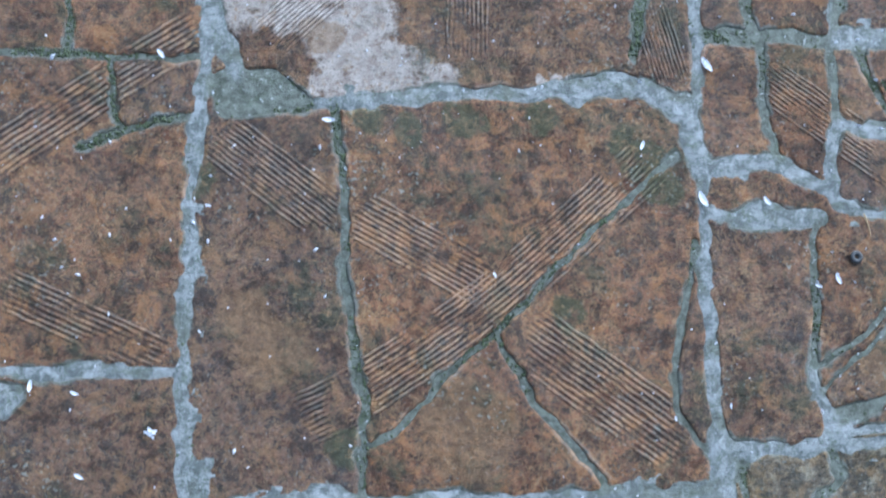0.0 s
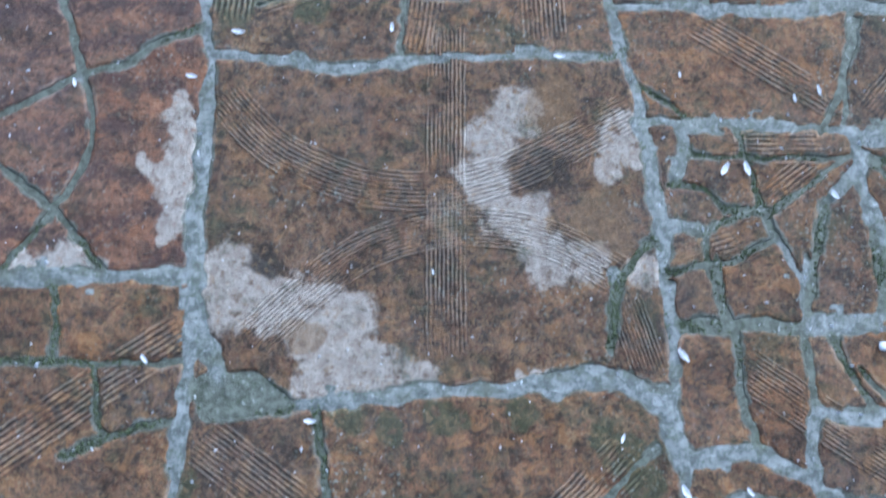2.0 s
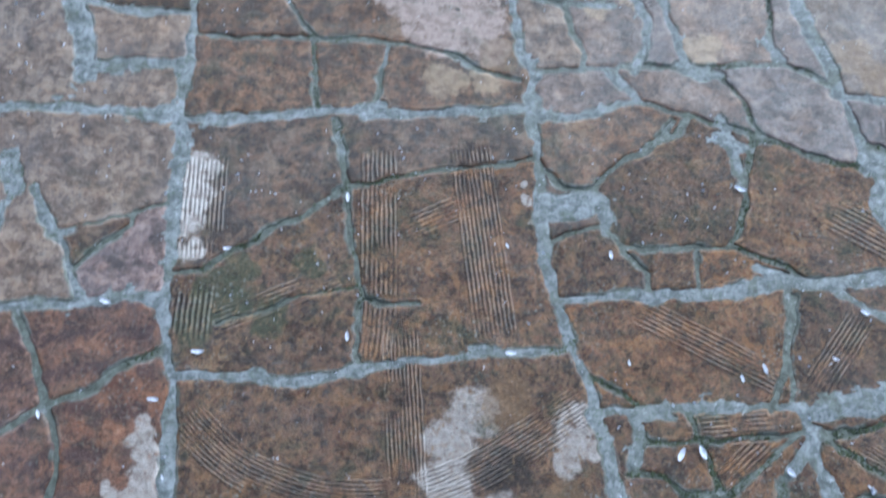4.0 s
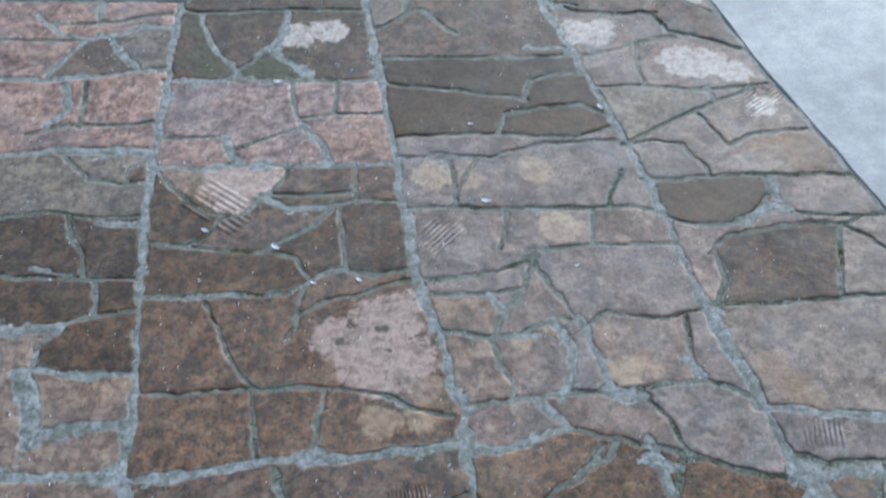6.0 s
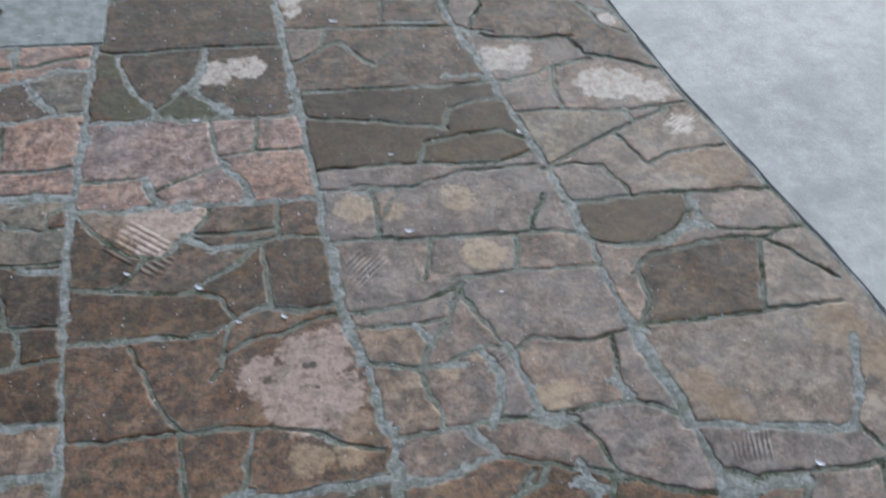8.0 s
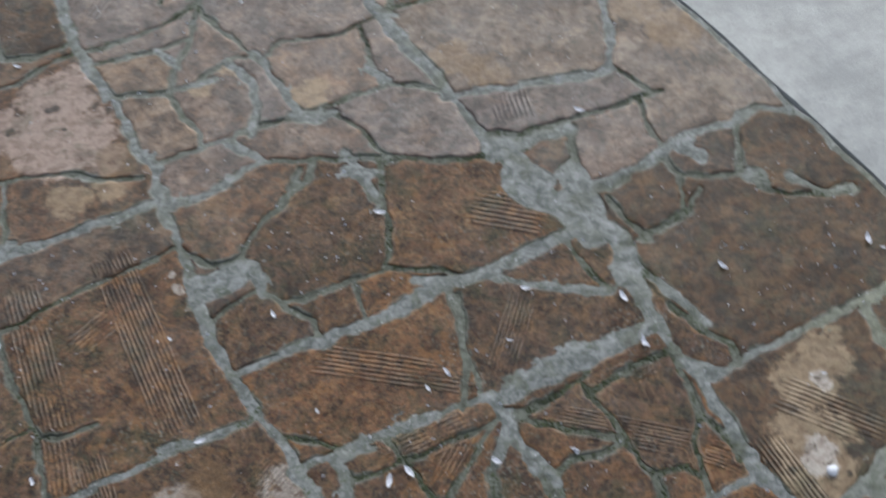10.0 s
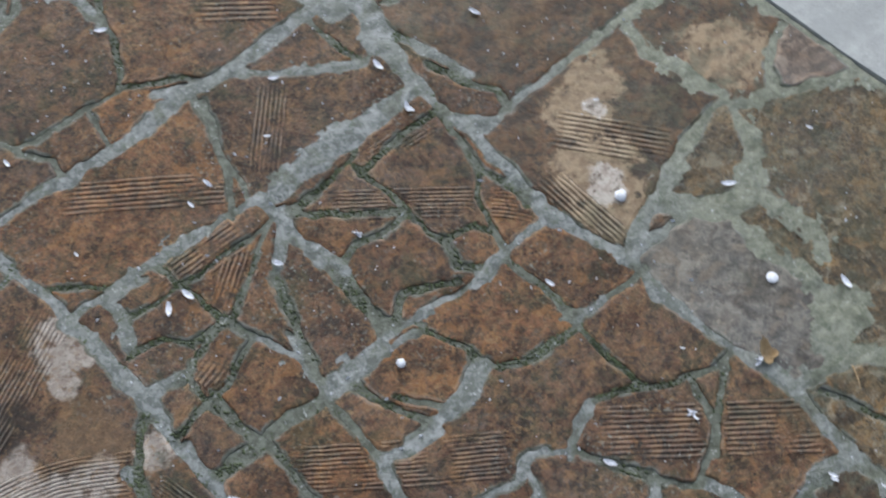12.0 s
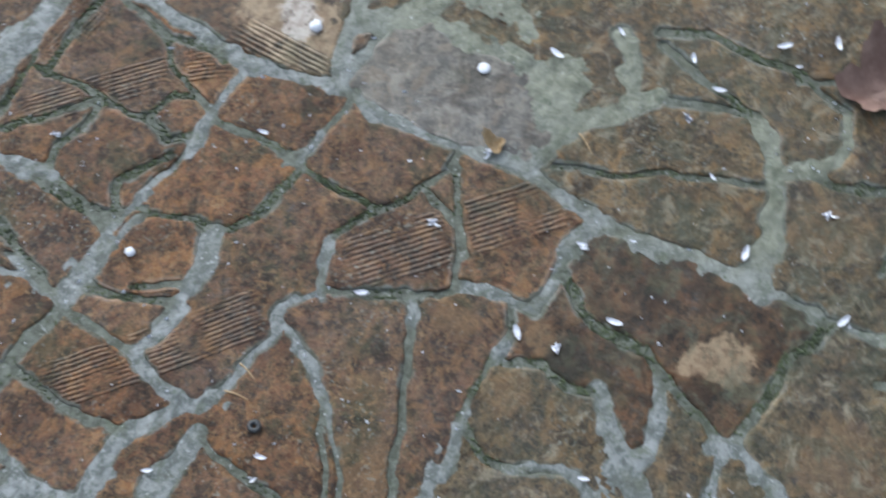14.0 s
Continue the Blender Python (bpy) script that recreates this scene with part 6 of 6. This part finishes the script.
scatter('blossom', [(-0.021, 0.137, 0.014, -55), (0.771, 0.693, 0.016, -73), (0.912, 0.325, 0.018, -53), (1.005, 0.324, 0.015, -64), (1.15, 0.185, 0.016, -128), (1.137, 0.019, 0.018, -32), (0.877, 0.154, 0.017, -42)])
scatter('pebble', [(1.022, 0.556, 0.014, -55), (0.718, 0.546, 0.01, -30)])
scatter('disc', [(1.082, 0.385, 0.013, -42)])
twig(1.076, 0.264, 1.064, 0.241)
twig(0.665, 0.381, 0.671, 0.358)
twig(0.694, 0.386, 0.69, 0.366)



def grit():
    """Pale crumbs and specks strewn over the stones."""
    rng = random.Random(3)
    verts, faces = [], []
    for _ in range(2800):
        x, y = rng.uniform(-0.3, 1.4), rng.uniform(-0.2, 2.5)
        if x > kerb_x(y) - 0.01 or noise.noise(Vector((x * 5, y * 5, 0))) < -0.15:
            continue
        r, base, turn = rng.uniform(0.0006, 0.0017) * rng.choice((0.7, 0.8, 1.0, 1.3)), len(verts), rng.random() * 6
        for k in range(4):
            verts.append((x + r * (1.6 if k % 2 else 0.8) * math.cos(turn + k * 1.571), y + r * (1.6 if k % 2 else 0.8) * math.sin(turn + k * 1.571), 0.0006))
        verts.append((x, y, 0.002 + r))
        faces += [(base + k, base + (k + 1) % 4, base + 4) for k in range(4)]
    me = bpy.data.meshes.new("grit")
    me.from_pydata(verts, [], faces)
    me.materials.append(PETAL)
    return new("grit", me)


tagged(grit(), "pale crumbs and specks strewn over the paving", "grit", kind="stuff")


# ---- dry leaves, a bead and the neighbouring patch of stone ----
LEAF = plain_material("dry_leaf", (0.250, 0.160, 0.130), (0.130, 0.070, 0.054), 40.0, 0.6, 0.001)
LEAF_DARK = plain_material("dead_leaf", (0.040, 0.030, 0.025), (0.075, 0.052, 0.040), 120.0, 0.7)


def leaf_mesh(size, lobes, curl, seed):
    """A lobed dry leaf, cupped and curled, with a thickness and a stalk."""
    bm = bmesh.new()
    n, rings = 48, (0.0, 0.25, 0.5, 0.75, 1.0)
    grid = []
    for r in rings:
        row = []
        for k in range(n):
            a = 2 * math.pi * k / n
            lobe = 0.60 + 0.40 * abs(math.cos(lobes * a / 2)) ** 1.3 + 0.06 * math.sin(17 * a + seed)
            rad = size / 2 * r * lobe * (0.75 + 0.25 * math.cos(a))
            x, y = rad * math.cos(a), rad * math.sin(a)
            z = curl * (x * x * 1.4 + y * y * 0.6) / size + size * 0.05 * r * math.sin(3 * a + seed) + size * 0.03 * abs(math.sin(lobes * a / 2)) * r
            row.append(bm.verts.new((x, y, z)))
        grid.append(row)
    for a, b in zip(grid[1:], grid[2:]):
        for k in range(n):
            bm.faces.new((a[k], a[(k + 1) % n], b[(k + 1) % n], b[k])).smooth = True
    bm.faces.new(grid[1])
    for v in grid[0]:
        bm.verts.remove(v)
    dup = bmesh.ops.duplicate(bm, geom=list(bm.faces))
    for g in dup["geom"]:
        if isinstance(g, bmesh.types.BMVert):
            g.co.z -= 0.0006
    low = min(v.co.z for v in bm.verts)
    for v in bm.verts:
        v.co.z -= low
    return bm


def leaf(name, x, y, size, lobes, curl, turn, material, label):
    ob = link_mesh(name, leaf_mesh(size, lobes, curl, x * 10), material, None, (x, y, 0.001))
    ob.rotation_euler = (0, 0, radians(turn))
    return tagged(ob, label, "leaf")


big_leaf = leaf("leaf", 1.280, 0.045, 0.110, 5, 1.3, 40, LEAF, "curled brown dry lobed leaf lying on wet mossy stone")
stalk = bmesh.new()
rings = [[stalk.verts.new((-0.030 - 0.035 * u + 0.0010 * math.cos(a), 0.008 * u * u + 0.0010 * math.sin(a) * 0.5, 0.006 - 0.004 * u + 0.0010 * math.sin(a))) for a in (0, 1.57, 3.14, 4.71)] for u in (0, 0.33, 0.66, 1)]
for a, b in zip(rings, rings[1:]):
    for k in range(4):
        stalk.faces.new((a[k], a[(k + 1) % 4], b[(k + 1) % 4], b[k]))
link_mesh("stalk", stalk, LEAF, big_leaf)
leaf("leaf", 1.017, 0.322, 0.030, 3, 2.5, 100, STRAW, "small torn piece of an ochre dry leaf beside the joint")
leaf("leaf", -0.132, 2.386, 0.040, 3, 0.9, 20, LEAF_DARK, "small dark withered leaf curled up on damp concrete")


def bead():
    bm = bmesh.new()
    prof = [(0.0024 * math.cos(k * math.pi / 5), 0.0024 * math.sin(k * math.pi / 5)) for k in range(10)]
    rings = [[bm.verts.new(((0.0042 + p) * math.cos(a * math.pi / 10), (0.0042 + p) * math.sin(a * math.pi / 10), 0.0024 + q)) for p, q in prof] for a in range(20)]
    for i in range(20):
        a, b = rings[i], rings[(i + 1) % 20]
        for k in range(10):
            bm.faces.new((a[k], b[k], b[(k + 1) % 10], a[(k + 1) % 10])).smooth = True
    return bm


BEAD = plain_material("dark_bead", (0.020, 0.022, 0.026), (0.045, 0.048, 0.052), 300.0, 0.3)
tagged(link_mesh("bead", bead(), BEAD, None, (0.655, 0.336, 0.0015)), "small black ring-shaped bead lying on a brown stone", "bead")


def corner_stone():
    """The corner of the next paved patch, set in the concrete."""
    bm = bmesh.new()
    outline = np.array([(1.475, 2.372), (1.80, 2.372), (1.80, 2.95), (1.40, 2.95)])
    dense = []
    for i in range(4):
        p, q = outline[i], outline[(i + 1) % 4]
        dense += [p + (q - p) * j / 30 for j in range(30)]
    ring = np.array([(x + 0.006 * noise.noise(Vector((x * 25, y * 25, 0))), y + 0.006 * noise.noise(Vector((x * 25, y * 25, 4)))) for x, y in dense])
    loops = [[bm.verts.new((x, y, z)) for x, y in ring + (outline.mean(0) - ring) * f] for f, z in ((0, -0.02), (0, 0.008), (0.015, 0.012))]
    for a, b in zip(loops, loops[1:]):
        for k in range(len(ring)):
            bm.faces.new((a[k], a[(k + 1) % len(ring)], b[(k + 1) % len(ring)], b[k]))
    bm.faces.new(loops[-1])
    return bm


tagged(link_mesh("paving_stone", corner_stone(), stone_material("stone_far_patch", "green")), "greenish brown stone at the corner of another paved patch", "paving stone")
